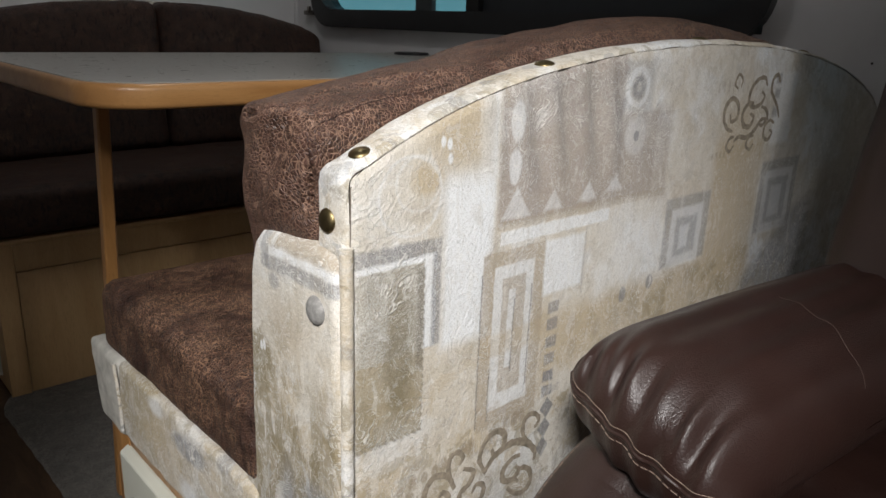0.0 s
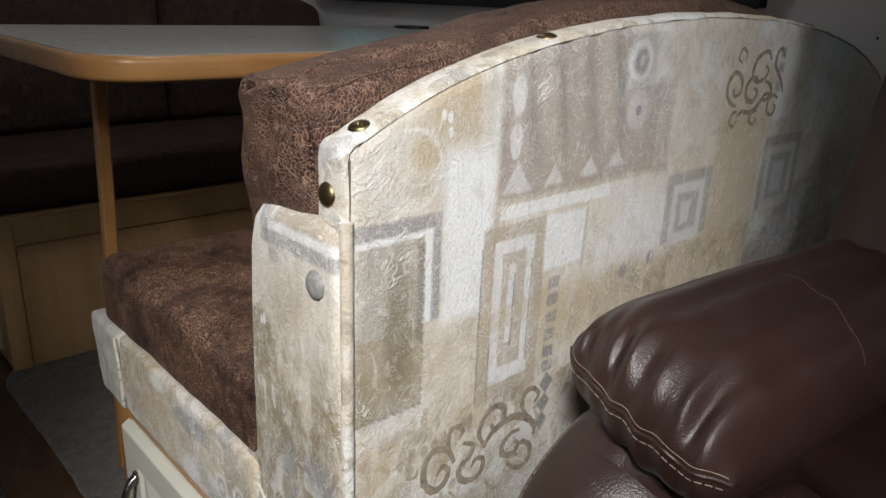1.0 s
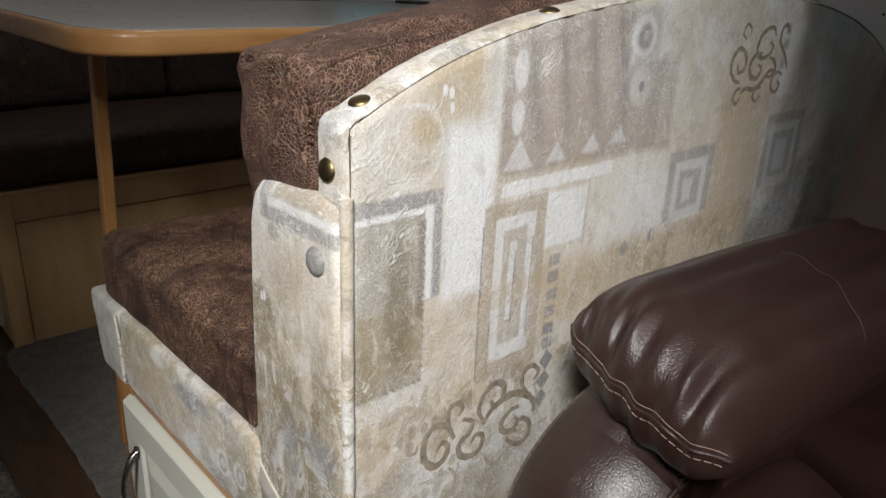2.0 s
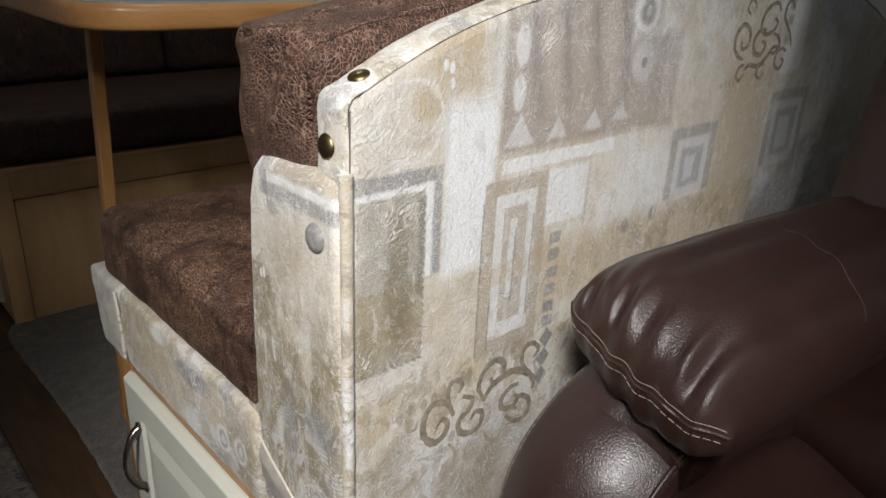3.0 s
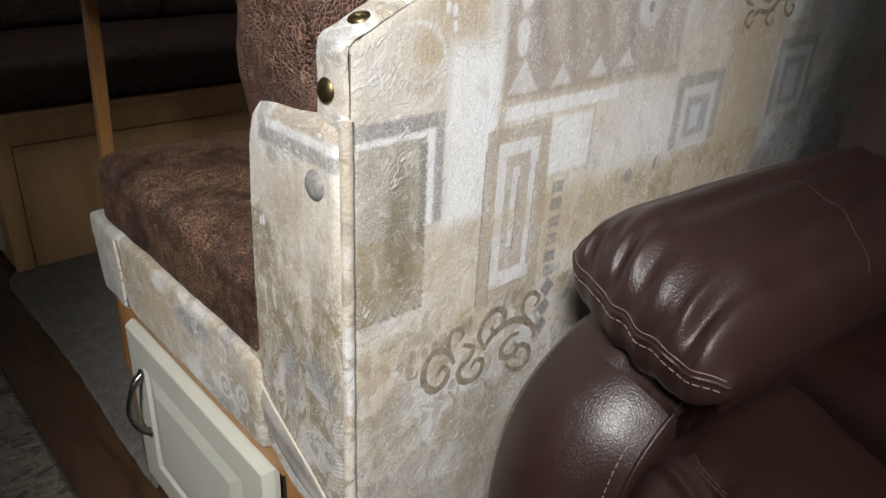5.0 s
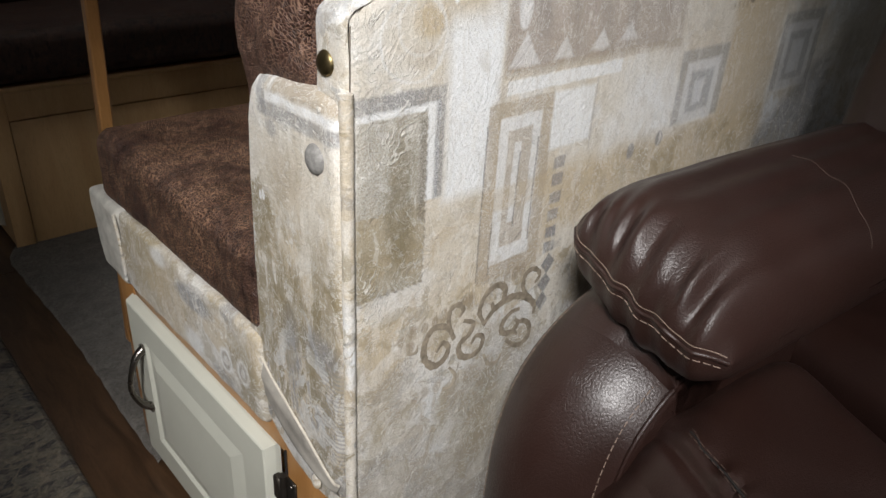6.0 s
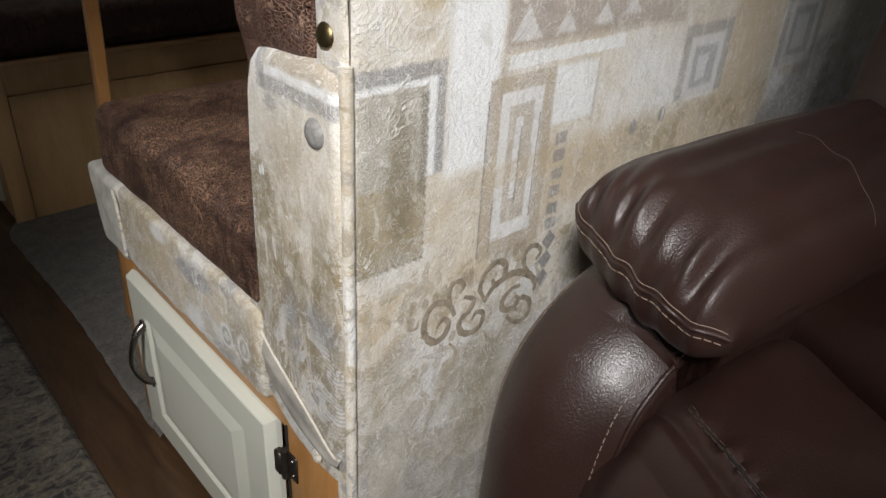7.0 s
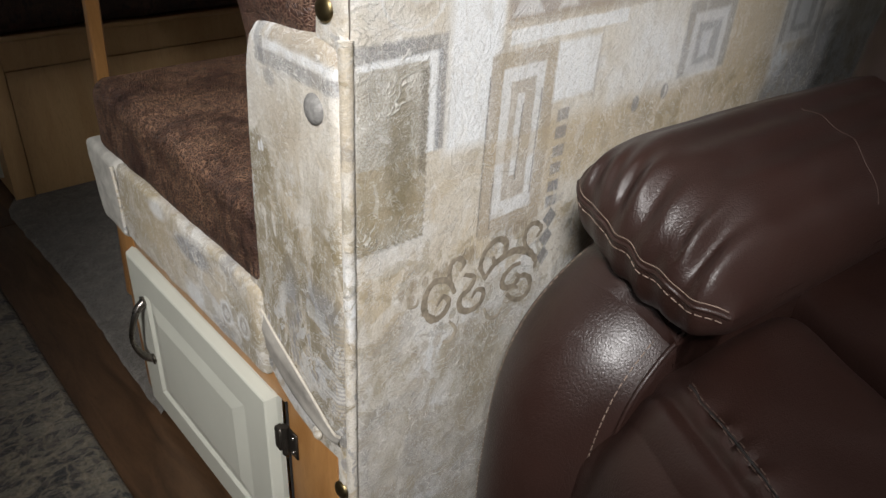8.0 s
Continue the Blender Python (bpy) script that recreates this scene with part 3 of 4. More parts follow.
strip = tagged(new("floor_strip"), "dark brown wood plank strip between carpet and rug", "floor", kind="structure")
y = -0.62
random.seed(4)
for length in (1.81, 0.57):
    x0, x1 = -0.1125, 0.02
    part("plank", block(x0, x1, y + 0.0006, y + length - 0.0006, -0.0035, 0.0, 0.0012, 1), FLOORWOOD, strip)
    y += length


def carpet():
    """Cut carpet under the table: a rounded corner, a slightly wavy cut edge, a thick pile."""
    def fun(u, v):
        yy = 0.47 + v * 0.86
        edge = -0.020 + 0.004 * math.sin(yy * 9) + 0.0025 * noise.noise(Vector((yy * 30, 0, 0)))
        if yy > 1.22:
            edge += 0.05 * ((yy - 1.22) / 0.11) ** 2.2
        xx = edge + u * (WX - edge)
        lift = 0.009 * min(1.0, (u * (WX - edge) / 0.008)) ** 0.5
        return (xx, yy, -0.003 + lift + 0.0012 * noise.noise(Vector((xx * 60, yy * 60, 3))))
    return sheet(fun, 260, 220)


tagged(part("carpet", carpet(), CARPET, None, "grey cut-pile carpet under the dinette table"), category="carpet", kind="structure")


def rug():
    def fun(u, v):
        xx, yy = -1.20 + u * (1.20 - 0.1125), -0.9 + v * 2.35
        lift = 0.006 * min(1.0, (1 - u) * 1.09 / 0.006) ** 0.5
        return (xx, yy, -0.0035 + lift + 0.001 * noise.noise(Vector((xx * 40, yy * 40, 8))))
    return sheet(fun, 160, 220)


tagged(part("area_rug", rug(), RUG, None, "worn grey, brown and navy patterned area rug"), category="rug")


def wall_with_holes(name, label, x0, x1, ys, zs, holes):
    """A wall across x from cells of a grid; the cells in holes stay open."""
    bm = bmesh.new()
    for i in range(len(ys) - 1):
        for j in range(len(zs) - 1):
            if (i, j) not in holes:
                block(x0, x1, ys[i], ys[i + 1], zs[j], zs[j + 1], 0, 1, bm)
    bmesh.ops.remove_doubles(bm, verts=bm.verts[:], dist=1e-5)
    return tagged(part(name, bm, WALL, None, label, False), category="wall", kind="structure")


W0, W1, WZ0, WZ1 = 0.215, 1.60, 0.820, 1.42
V0, V1 = -0.95, -0.02
wall_with_holes("wall_window", "white moulded side wall with dark framed windows", WX, WX + 0.05, (NY, V0, V1, W0, W1, FY), (0, WZ0, WZ1, CZ), {(1, 1), (3, 1)})
tagged(part("wall_end", block(NX, WX, FY, FY + 0.05, 0, CZ, 0), WALL, None, "white end wall behind the far bench", False), category="wall", kind="structure")
# unseen walls and ceiling, added to close the box and bounce lamp light
tagged(part("wall_aisle", block(NX - 0.05, NX, NY, FY + 0.05, 0, CZ, 0), WALL, None, "unseen plain wall across the aisle, added to bounce light", False), category="wall", kind="structure")
tagged(part("wall_rear", block(NX - 0.05, WX + 0.05, NY - 0.05, NY, 0, CZ, 0), WALL, None, "unseen plain wall behind the armchair, added to bounce light", False), category="wall", kind="structure")
tagged(part("ceiling", block(NX - 0.05, WX + 0.05, NY - 0.05, FY + 0.05, CZ, CZ + 0.04, 0), WALL, None, "unseen plain white ceiling, added to bounce light", False), category="ceiling", kind="structure")
tagged(part("trim", block(WX - 0.012, WX, FY - 0.012, FY, 0, CZ, 0.003), WALL, None, "pale corner trim strip where the walls meet"), category="trim", kind="structure")


def rounded(x0, x1, z0, z1, r, n=8):
    out = []
    for cx, cz, a in ((x1 - r, z1 - r, 0), (x0 + r, z1 - r, 90), (x0 + r, z0 + r, 180), (x1 - r, z0 + r, 270)):
        out += [(cx + r * math.cos(radians(a + 90 * k / n)), cz + r * math.sin(radians(a + 90 * k / n))) for k in range(n + 1)]
    return out


def ring_frame(outer, inner, d0, d1):
    """A frame between two outlines with the same count of points, across x."""
    bm = bmesh.new()
    loops = [[bm.verts.new((d, a, z)) for a, z in line] for line, d in ((outer, d0), (outer, d1), (inner, d1), (inner, d0))]
    n = len(outer)
    for k in range(4):
        a, b = loops[k], loops[(k + 1) % 4]
        for i in range(n):
            bm.faces.new((a[i], a[(i + 1) % n], b[(i + 1) % n], b[i]))
    bmesh.ops.recalc_face_normals(bm, faces=bm.faces[:])
    return bm


glass, gnt, gb = start("tinted_glass", 0.05, 0, 0.5)
gb.inputs["Base Color"].default_value = (0.55, 0.72, 0.74, 1)
gb.inputs["Transmission Weight"].default_value = 1.0
SHADE = plain("black_shade", (0.012, 0.014, 0.017), 0.55, 0, 0.1, 30)
day, dnt, db = start("outside_daylight", 1.0)
db.inputs["Base Color"].default_value = (0.0, 0.0, 0.0, 1)
db.inputs["Emission Color"].default_value = (0.16, 0.36, 0.42, 1)
db.inputs["Emission Strength"].default_value = 0.9


def window(name, y0, y1, z0, z1, split_at, label):
    w = thing(name, label, "window", kind="structure")
    f = 0.05
    part("window_frame", ring_frame(rounded(y0 - 0.02, y1 + 0.02, z0 - 0.02, z1 + 0.02, 0.09), rounded(y0 + f - 0.02, y1 - f + 0.02, z0 + f - 0.02, z1 - f + 0.02, 0.06), WX - 0.022, WX + 0.04), BLACK, w)
    part("mullion", block(WX - 0.010, WX + 0.03, split_at - 0.022, split_at + 0.022, z0 + 0.025, z1 - 0.025, 0.003), BLACK, w)
    pane = part("pane", block(WX + 0.010, WX + 0.014, split_at + 0.022, y1 - 0.02, z0 + 0.02, z1 - 0.02, 0), glass, w, "teal tinted glass pane", False)
    pane.visible_shadow = False
    part("shade", block(WX + 0.006, WX + 0.012, y0 + 0.02, split_at - 0.022, z0 + 0.02, z1 - 0.02, 0), SHADE, w, "drawn black shade behind the glass", False)
    part("sash", block(WX + 0.012, WX + 0.03, split_at + 0.17, split_at + 0.235, z0 + 0.02, z1 - 0.02, 0.003), BLACK, w)
    return w


window("window_1", W0, W1, WZ0, WZ1, 0.93, "black framed sliding window with teal tinted glass")
window("window_2", V0, V1, WZ0, WZ1, -0.5, "black framed sliding window beside the armchair")
tagged(part("backdrop", block(WX + 1.4, WX + 1.42, -2.5, 4.5, -0.2, 3.5, 0), day, None, "dim teal daylight outside the window", False), category="backdrop", kind="structure")
bm = block(WX - 0.016, WX, 1.630, 1.672, 0.832, 0.846, 0.003)
block(WX - 0.022, WX - 0.012, 1.632, 1.642, 0.838, 0.858, 0.002, 1, bm)
tagged(part("wall_latch", bm, STEEL, None, "small grey metal latch on the white wall"), category="latch")
bm = bmesh.new()
bmesh.ops.create_uvsphere(bm, u_segments=14, v_segments=8, radius=0.0020, matrix=Matrix.Translation((WX, 0.030, 0.782)))
tagged(part("wall_screw", bm, BLACK, None, "tiny dark screw head in the white wall"), category="screw")
# lamp rims in the ceiling: the spotlight's, and two added for the fill lamps
for nm, at, r, lab in (("spot_light", SPOT, 0.06, "small recessed ceiling spotlight"), ("dinette_fill_rim", DINETTE_FILL, 0.13, "unseen rim added over the dinette's fill lamp"), ("room_fill_rim", ROOM_FILL, 0.07, "unseen rim added above the room's fill lamp")):
    t = thing(nm, lab, "light", (at[0], at[1], CZ))
    bm = bmesh.new()
    bmesh.ops.create_cone(bm, cap_ends=False, segments=40, radius1=r, radius2=r * 0.92, depth=0.03)
    bmesh.ops.translate(bm, verts=bm.verts[:], vec=(0, 0, -0.015))
    part("rim", bm, STEEL, t)


# ---- near bench of the dinette ----
def arch(x, low=0.715, high=0.807):
    """The height of the bench back's arched top over its width."""
    k = (x - 0.5) / 0.5
    return high - (high - low) * (0.72 * k * k + 0.28 * k ** 6)


bench = thing("dinette_bench", "dinette bench with tapestry back, oak base and cream door", "bench")


def panel_face(x, z):
    """The padded panel's surface: slightly domed, wavy where the cloth is stretched, turned in at its crease."""
    top = arch(x) + 0.0008
    e = min(x, 1 - x, (top - z) + 0.0001) / 0.012
    pad = 0.010 - 0.0022 * max(0.0, 1 - e) ** 2.5
    fold = math.exp(-((z - 0.745) / 0.055) ** 2) * math.exp(-((x - 0.245) / 0.075) ** 2)
    wave = 0.0036 * fold * math.sin((x + 0.25 * (z - 0.7)) * 150) + 0.0007 * noise.noise(Vector((x * 14, z * 9, 0)))
    wave += 0.0012 * math.exp(-((x - 0.012) / 0.012) ** 2) * noise.noise(Vector((x * 40, z * 30, 2)))
    return 0.010 - pad - wave


def back_panel():
    def fun(u, v):
        z = 0.02 + v * (arch(u) + 0.0008 - 0.02)
        return (u, panel_face(u, z), z)
    return sheet(fun, 340, 260)


part("back_panel", back_panel(), FABRIC, bench, "cream and taupe tapestry panel with geometric motifs")


def smooth_run(pts, n=10):
    """Points on a smooth curve through the given ones."""
    pts = [Vector(p) for p in pts]
    ext = [2 * pts[0] - pts[1]] + pts + [2 * pts[-1] - pts[-2]]
    out = []
    for i in range(1, len(ext) - 2):
        a, b, c, d = ext[i - 1:i + 3]
        for k in range(n):
            t = k / n
            out.append(0.5 * (2 * b + (c - a) * t + (2 * a - 5 * b + 4 * c - d) * t * t + (3 * b - a - 3 * c + d) * t ** 3))
    return out + [pts[-1]]


def woven_scroll(pts, thick):
    """A tapered scroll stroke woven into the panel's cloth, a thread's thickness proud of it."""
    run = smooth_run([(x, z) for x, z in pts])
    bm = bmesh.new()
    last = None
    for i, p in enumerate(run):
        f = i / (len(run) - 1)
        d = (run[min(i + 1, len(run) - 1)] - run[max(i - 1, 0)]).normalized()
        side = Vector((-d.y, d.x))
        h = 1.18 * thick * (0.30 + 0.70 * math.sin(math.pi * (0.12 + 0.80 * f)) ** 0.8) * (1 + 0.30 * noise.noise(Vector((p.x * 240, p.y * 240, 4))) + 0.2 * noise.noise(Vector((p.x * 700, p.y * 700, 9)))) / 2
        row = []
        for k in (-1, -0.5, 0, 0.5, 1):
            q = p + side * h * k
            row.append(bm.verts.new((q.x, panel_face(q.x, q.y) - (0.00028 if abs(k) < 1 else -0.0001), q.y)))
        if last:
            for k in range(4):
                bm.faces.new((last[k], row[k], row[k + 1], last[k + 1]))
        last = row
    bmesh.ops.recalc_face_normals(bm, faces=bm.faces[:])
    return bm


SCROLL = plain("scroll_thread", (0.33, 0.275, 0.205), 0.8, 0, 0.30, 120)
SCROLL_FAINT = plain("faded_scroll_thread", (0.42, 0.365, 0.285), 0.8, 0, 0.24, 120)
for pts, thick in ((((0.110, 0.424), (0.101, 0.440), (0.084, 0.446), (0.074, 0.434), (0.075, 0.417), (0.086, 0.405), (0.098, 0.407), (0.103, 0.418), (0.095, 0.426), (0.088, 0.419)), 0.0074),
                   (((0.108, 0.430), (0.102, 0.444), (0.103, 0.457), (0.112, 0.460), (0.119, 0.452), (0.114, 0.446)), 0.0056),
                   (((0.120, 0.440), (0.133, 0.432), (0.128, 0.421), (0.117, 0.415), (0.119, 0.402), (0.132, 0.395), (0.145, 0.399), (0.147, 0.411), (0.138, 0.416), (0.132, 0.409)), 0.0066),
                   (((0.146, 0.428), (0.140, 0.442), (0.146, 0.457), (0.160, 0.463), (0.172, 0.455), (0.170, 0.442), (0.160, 0.438), (0.155, 0.446)), 0.0066),
                   (((0.146, 0.424), (0.160, 0.437), (0.182, 0.442), (0.203, 0.435), (0.217, 0.421), (0.218, 0.410)), 0.0078),
                   (((0.196, 0.424), (0.184, 0.424), (0.173, 0.416), (0.174, 0.405), (0.187, 0.400), (0.196, 0.407), (0.190, 0.414)), 0.0064),
                   (((0.180, 0.394), (0.190, 0.384), (0.203, 0.379), (0.214, 0.386), (0.212, 0.400), (0.200, 0.408), (0.190, 0.402), (0.196, 0.394)), 0.0062),
                   (((0.207, 0.433), (0.198, 0.447), (0.200, 0.461), (0.212, 0.463), (0.221, 0.454), (0.215, 0.446)), 0.0058)):
    part("woven_scroll", woven_scroll(pts, thick), SCROLL, bench, "brown scroll woven into the tapestry")
for pts, thick in ((((0.105, 0.395), (0.114, 0.381), (0.108, 0.370), (0.098, 0.374)), 0.0044), (((0.054, 0.443), (0.056, 0.432), (0.064, 0.430), (0.066, 0.437)), 0.0036),
                   (((0.150, 0.390), (0.158, 0.375), (0.170, 0.372), (0.176, 0.380)), 0.0046)):
    part("woven_scroll", woven_scroll(pts, thick), SCROLL_FAINT, bench, "faded scroll woven into the tapestry")
# the same scroll again, smaller, near the panel's far top
for pts, thick in ((((0.600, 0.762), (0.592, 0.771), (0.577, 0.770), (0.563, 0.760), (0.560, 0.746), (0.572, 0.738), (0.590, 0.741), (0.597, 0.750), (0.588, 0.756)), 0.0058),
                   (((0.634, 0.765), (0.626, 0.774), (0.615, 0.770), (0.613, 0.757), (0.624, 0.746), (0.637, 0.735), (0.645, 0.722)), 0.0056),
                   (((0.530, 0.712), (0.516, 0.717), (0.506, 0.728), (0.507, 0.742), (0.521, 0.750), (0.536, 0.742), (0.537, 0.728), (0.524, 0.724), (0.520, 0.733)), 0.0058),
                   (((0.573, 0.743), (0.557, 0.741), (0.549, 0.730), (0.555, 0.718), (0.570, 0.716), (0.577, 0.726), (0.567, 0.731)), 0.0062),
                   (((0.536, 0.700), (0.548, 0.705), (0.566, 0.703), (0.585, 0.711), (0.598, 0.722), (0.616, 0.722)), 0.0058),
                   (((0.592, 0.738), (0.606, 0.734), (0.613, 0.724), (0.602, 0.715), (0.591, 0.719)), 0.0052),
                   (((0.634, 0.716), (0.622, 0.720), (0.610, 0.713), (0.611, 0.701), (0.624, 0.696), (0.632, 0.704), (0.624, 0.709)), 0.0048),
                   (((0.536, 0.706), (0.526, 0.704), (0.521, 0.695), (0.530, 0.689), (0.538, 0.696)), 0.0046),
                   (((0.584, 0.704), (0.572, 0.702), (0.568, 0.693), (0.579, 0.688), (0.586, 0.694)), 0.0046),
                   (((0.530, 0.760), (0.522, 0.766), (0.528, 0.776), (0.538, 0.771), (0.536, 0.761)), 0.0038)):
    part("woven_scroll", woven_scroll(pts, thick), SCROLL, bench, "brown scroll woven into the tapestry")
outline = [(0.0, 0.02)] + [(x, arch(x)) for x in [0.0, 0.002, 0.006, 0.012] + [0.02 * k for k in range(1, 50)] + [0.988, 0.994, 1.0]] + [(1.0, 0.02)]


def band():
    """The fabric band round the board's edge, between two rolled seams."""
    pts = [(-0.007, 0.05 + 0.02 * k) for k in range(32)] + [(-0.007, 0.700), (-0.007, 0.711), (-0.0055, 0.7180), (-0.001, 0.7222)]
    pts += [(0.008 + 0.012 * k, arch(max(0.0, 0.008 + 0.012 * k)) + 0.006) for k in range(82)] + [(1.0, 0.715)]
    def fun(u, v):
        f = u * (len(pts) - 1)
        i = min(int(f), len(pts) - 2)
        a, b = Vector(pts[i]), Vector(pts[i + 1])
        p = a.lerp(b, f - i)
        n = Vector((0.5, 0.45)) - p
        n.normalize()
        ang = math.pi * (v * 1.06 - 0.03)
        depth = 0.0178 - 0.0178 * math.cos(ang)
        puff = 0.007 * (1 - abs(math.sin(ang)) ** 0.55)
        w = 0.0012 * noise.noise(Vector((p.x * 30, depth * 50, p.y * 30)))
        return (p.x + n.x * (puff + w), depth + 0.001, p.y + n.y * (puff + w))
    return sheet(fun, 420, 18)


part("edge_band", band(), FABRIC_PALE, bench, "tapestry band with a rolled seam")
part("back_board", prism([(max(0.002, min(0.998, a)), z - 0.004) for a, z in outline], 0.0125, 0.034, 0.002), FABRIC_PLAIN, bench)
seam = [(0.0006, 0.004, 0.04 + 0.02 * k) for k in range(34)] + [(0.0008, 0.004, 0.708), (0.004, 0.004, 0.7145)]
seam += [(0.012 + 0.012 * k, 0.004, arch(0.012 + 0.012 * k) - 0.0005) for k in range(82)]
# thin cord carries the crease's shade in its colour
part("seam_line", tube([(a - 0.0004, b - 0.0012, c + 0.0014) for a, b, c in seam], 0.0007, 6), FOLD, bench, "thin cord coloured as the shade in the creased seam")


def nail_head(at, normal, r=0.0092):
    """A domed upholstery nail."""
    bm = bmesh.new()
    bmesh.ops.create_uvsphere(bm, u_segments=24, v_segments=12, radius=1)
    bmesh.ops.delete(bm, geom=[v for v in bm.verts if v.co.z < -0.05], context="VERTS")
    q = Vector(normal).to_track_quat("Z", "Y").to_matrix()
    for v in bm.verts:
        k = Vector((v.co.x * r, v.co.y * r, v.co.z * r * 0.46))
        v.co = q @ k + Vector(at)
    return bm


for at, nrm in (((0.0190, 0.0165, arch(0.0190) + 0.0045), (-0.25, -0.05, 1)), ((-0.0065, 0.021, 0.684), (-1, -0.05, 0.1)), ((0.211, 0.0165, arch(0.211) + 0.0045), (-0.12, -0.05, 1)),
                ((0.46, 0.0165, arch(0.46) + 0.0045), (0, 0, 1)), ((0.72, 0.0165, arch(0.72) + 0.0045), (0.1, 0, 1)), ((-0.0108, 0.0095, 0.245), (-1, -0.1, 0.1))):
    part("nail_head", nail_head(at, nrm), BRASS, bench, "domed antique brass nail head")


def end_post():
    """The upholstered end board at the aisle: soft edges, a flat cap, its foot cut on the slant."""
    line = [(0.002, 0.326), (0.012, 0.312), (0.046, 0.298), (0.075, 0.318), (0.101, 0.341), (0.126, 0.372), (0.146, 0.400), (0.141, 0.423), (0.137, 0.47),
            (0.134, 0.52), (0.132, 0.57), (0.128, 0.62), (0.125, 0.638), (0.120, 0.651), (0.111, 0.660), (0.098, 0.6635), (0.06, 0.665), (0.026, 0.667), (0.012, 0.664), (0.002, 0.652)]
    bm = prism(line, -0.0135, 0.036, 0.008, 4, "x")
    for v in bm.verts:
        k = noise.noise(v.co * 45) * 0.0012
        v.co += Vector((k - 0.0, k, k * 0.6))
        if v.co.x > -0.005:
            v.co.y = max(v.co.y, 0.046)
        if v.co.z > 0.63 and v.co.x < 0.0:
            v.co.z -= 0.006 * (0.0 - v.co.x) / 0.0135
    return bm


part("end_post", end_post(), FABRIC_POST, bench, "tapestry covered end board with a covered button")
bm = nail_head((-0.0130, 0.0275, 0.6155), (-1, 0, 0.05), 0.0115)
part("button", bm, plain("grey_covered_button", (0.30, 0.29, 0.275), 0.7, 0, 0.25, 220), bench, "grey fabric covered button")
bm = nail_head((-0.0155, 0.040, 0.298), (-1, 0, 0.2), 0.007)
part("button", bm, FABRIC_PLAIN, bench)


def front_rail():
    """The padded rail along the seat's front."""
    def fun(p, n, s):
        return Vector((p.x - 0.003 * (1 - s.z * s.z), p.y, p.z))
    return cushion(-0.018, 0.004, 0.128, 0.474, 0.303, 0.408, 0.007, 44, fun, 0.0014, 26, 7.0)


part("front_rail", front_rail(), FABRIC_RAIL, bench, "padded tapestry front rail")
part("rail_cap", cushion(-0.0215, 0.006, 0.470, 0.560, 0.302, 0.4095, 0.010, 24, lambda p, n, s: Vector((p.x, p.y + (0.014 * s.z if s.y > 0 else 0), p.z)), 0.0016, 30, 4.0),
     plain("pale_tapestry", (0.52, 0.50, 0.45), 0.75, 0, 0.16, 60), bench, "pale folded tapestry wrapping the rail's end")
part("seam_line", tube([(-0.0225, 0.474 - 0.010 * math.sin(k / 4), 0.404 - 0.011 * k) for k in range(9)], 0.0022, 8), FABRIC_PLAIN, bench)


def fold_band():
    """The grey fold of cloth along the end board's slanted foot, tucked in at both edges."""
    upper = smooth_run([(0.146, 0.400), (0.136, 0.392), (0.113, 0.374), (0.080, 0.355), (0.048, 0.337), (0.016, 0.318), (0.004, 0.320)], 8)
    lower = smooth_run([(0.158, 0.392), (0.146, 0.362), (0.124, 0.336), (0.098, 0.317), (0.068, 0.303), (0.034, 0.299), (0.004, 0.306)], 8)

    def fun(u, v):
        f = u * (len(upper) - 1)
        i = min(int(f), len(upper) - 2)
        p = upper[i].lerp(upper[i + 1], f - i).lerp(lower[i].lerp(lower[i + 1], f - i), v)
        puff = 0.0052 * math.sin(math.pi * v) ** 0.5 + 0.0007 * math.sin(v * 12 + u * 9)
        return (-0.0118 - puff, p.x, p.y)
    return sheet(fun, 60, 12), upper


bm, upper = fold_band()
part("fold_band", bm, plain("grey_tapestry", (0.36, 0.335, 0.295), 0.8, 0, 0.22, 34), bench, "grey folded tapestry along the end board's foot")
part("seam_line", tube([(-0.0152, p.x, p.y) for p in upper], 0.0013, 8), plain("cream_cord", (0.60, 0.55, 0.47), 0.8, 0, 0.12, 90), bench, "cream cord seam")
# slanted gusset under the post
part("gusset", prism([(0.002, 0.330), (0.148, 0.424), (0.166, 0.385), (0.150, 0.335), (0.115, 0.304), (0.085, 0.289), (0.05, 0.281), (0.012, 0.284), (0.002, 0.29)], -0.0128, 0.004, 0.004, 2, "x"), FABRIC_PLAIN, bench, "folded tapestry gusset below the end board")
part("welt", tube([(-0.0042 + 0.0006 * noise.noise(Vector((0, 0, k * 0.7))), 0.0016, 0.03 + 0.0125 * k) for k in range(52)], 0.0052, 14), FABRIC_PALE, bench, "pale rolled welt beside the panel")
part("foot_wrap", block(-0.0105, 0.02, 0.0015, 0.018, 0.02, 0.325, 0.005), FABRIC_PLAIN, bench)
# oak base and its door
part("stile", block(-0.010, 0.012, 0.0175, 0.104, 0.005, 0.345, 0.002), OAK_UP, bench)
part("stile", block(-0.010, 0.012, 0.485, 0.540, 0.005, 0.345, 0.002), OAK_UP, bench)
part("top_rail", block(-0.0095, 0.012, 0.104, 0.485, 0.280, 0.345, 0.002), OAK_UP, bench)
part("bottom_rail", block(-0.0095, 0.012, 0.104, 0.485, 0.0, 0.034, 0.002), FLOORWOOD, bench)
part("base_box", block(0.012, 0.99, 0.042, 0.538, 0.005, 0.402, 0.002), MAPLE, bench)


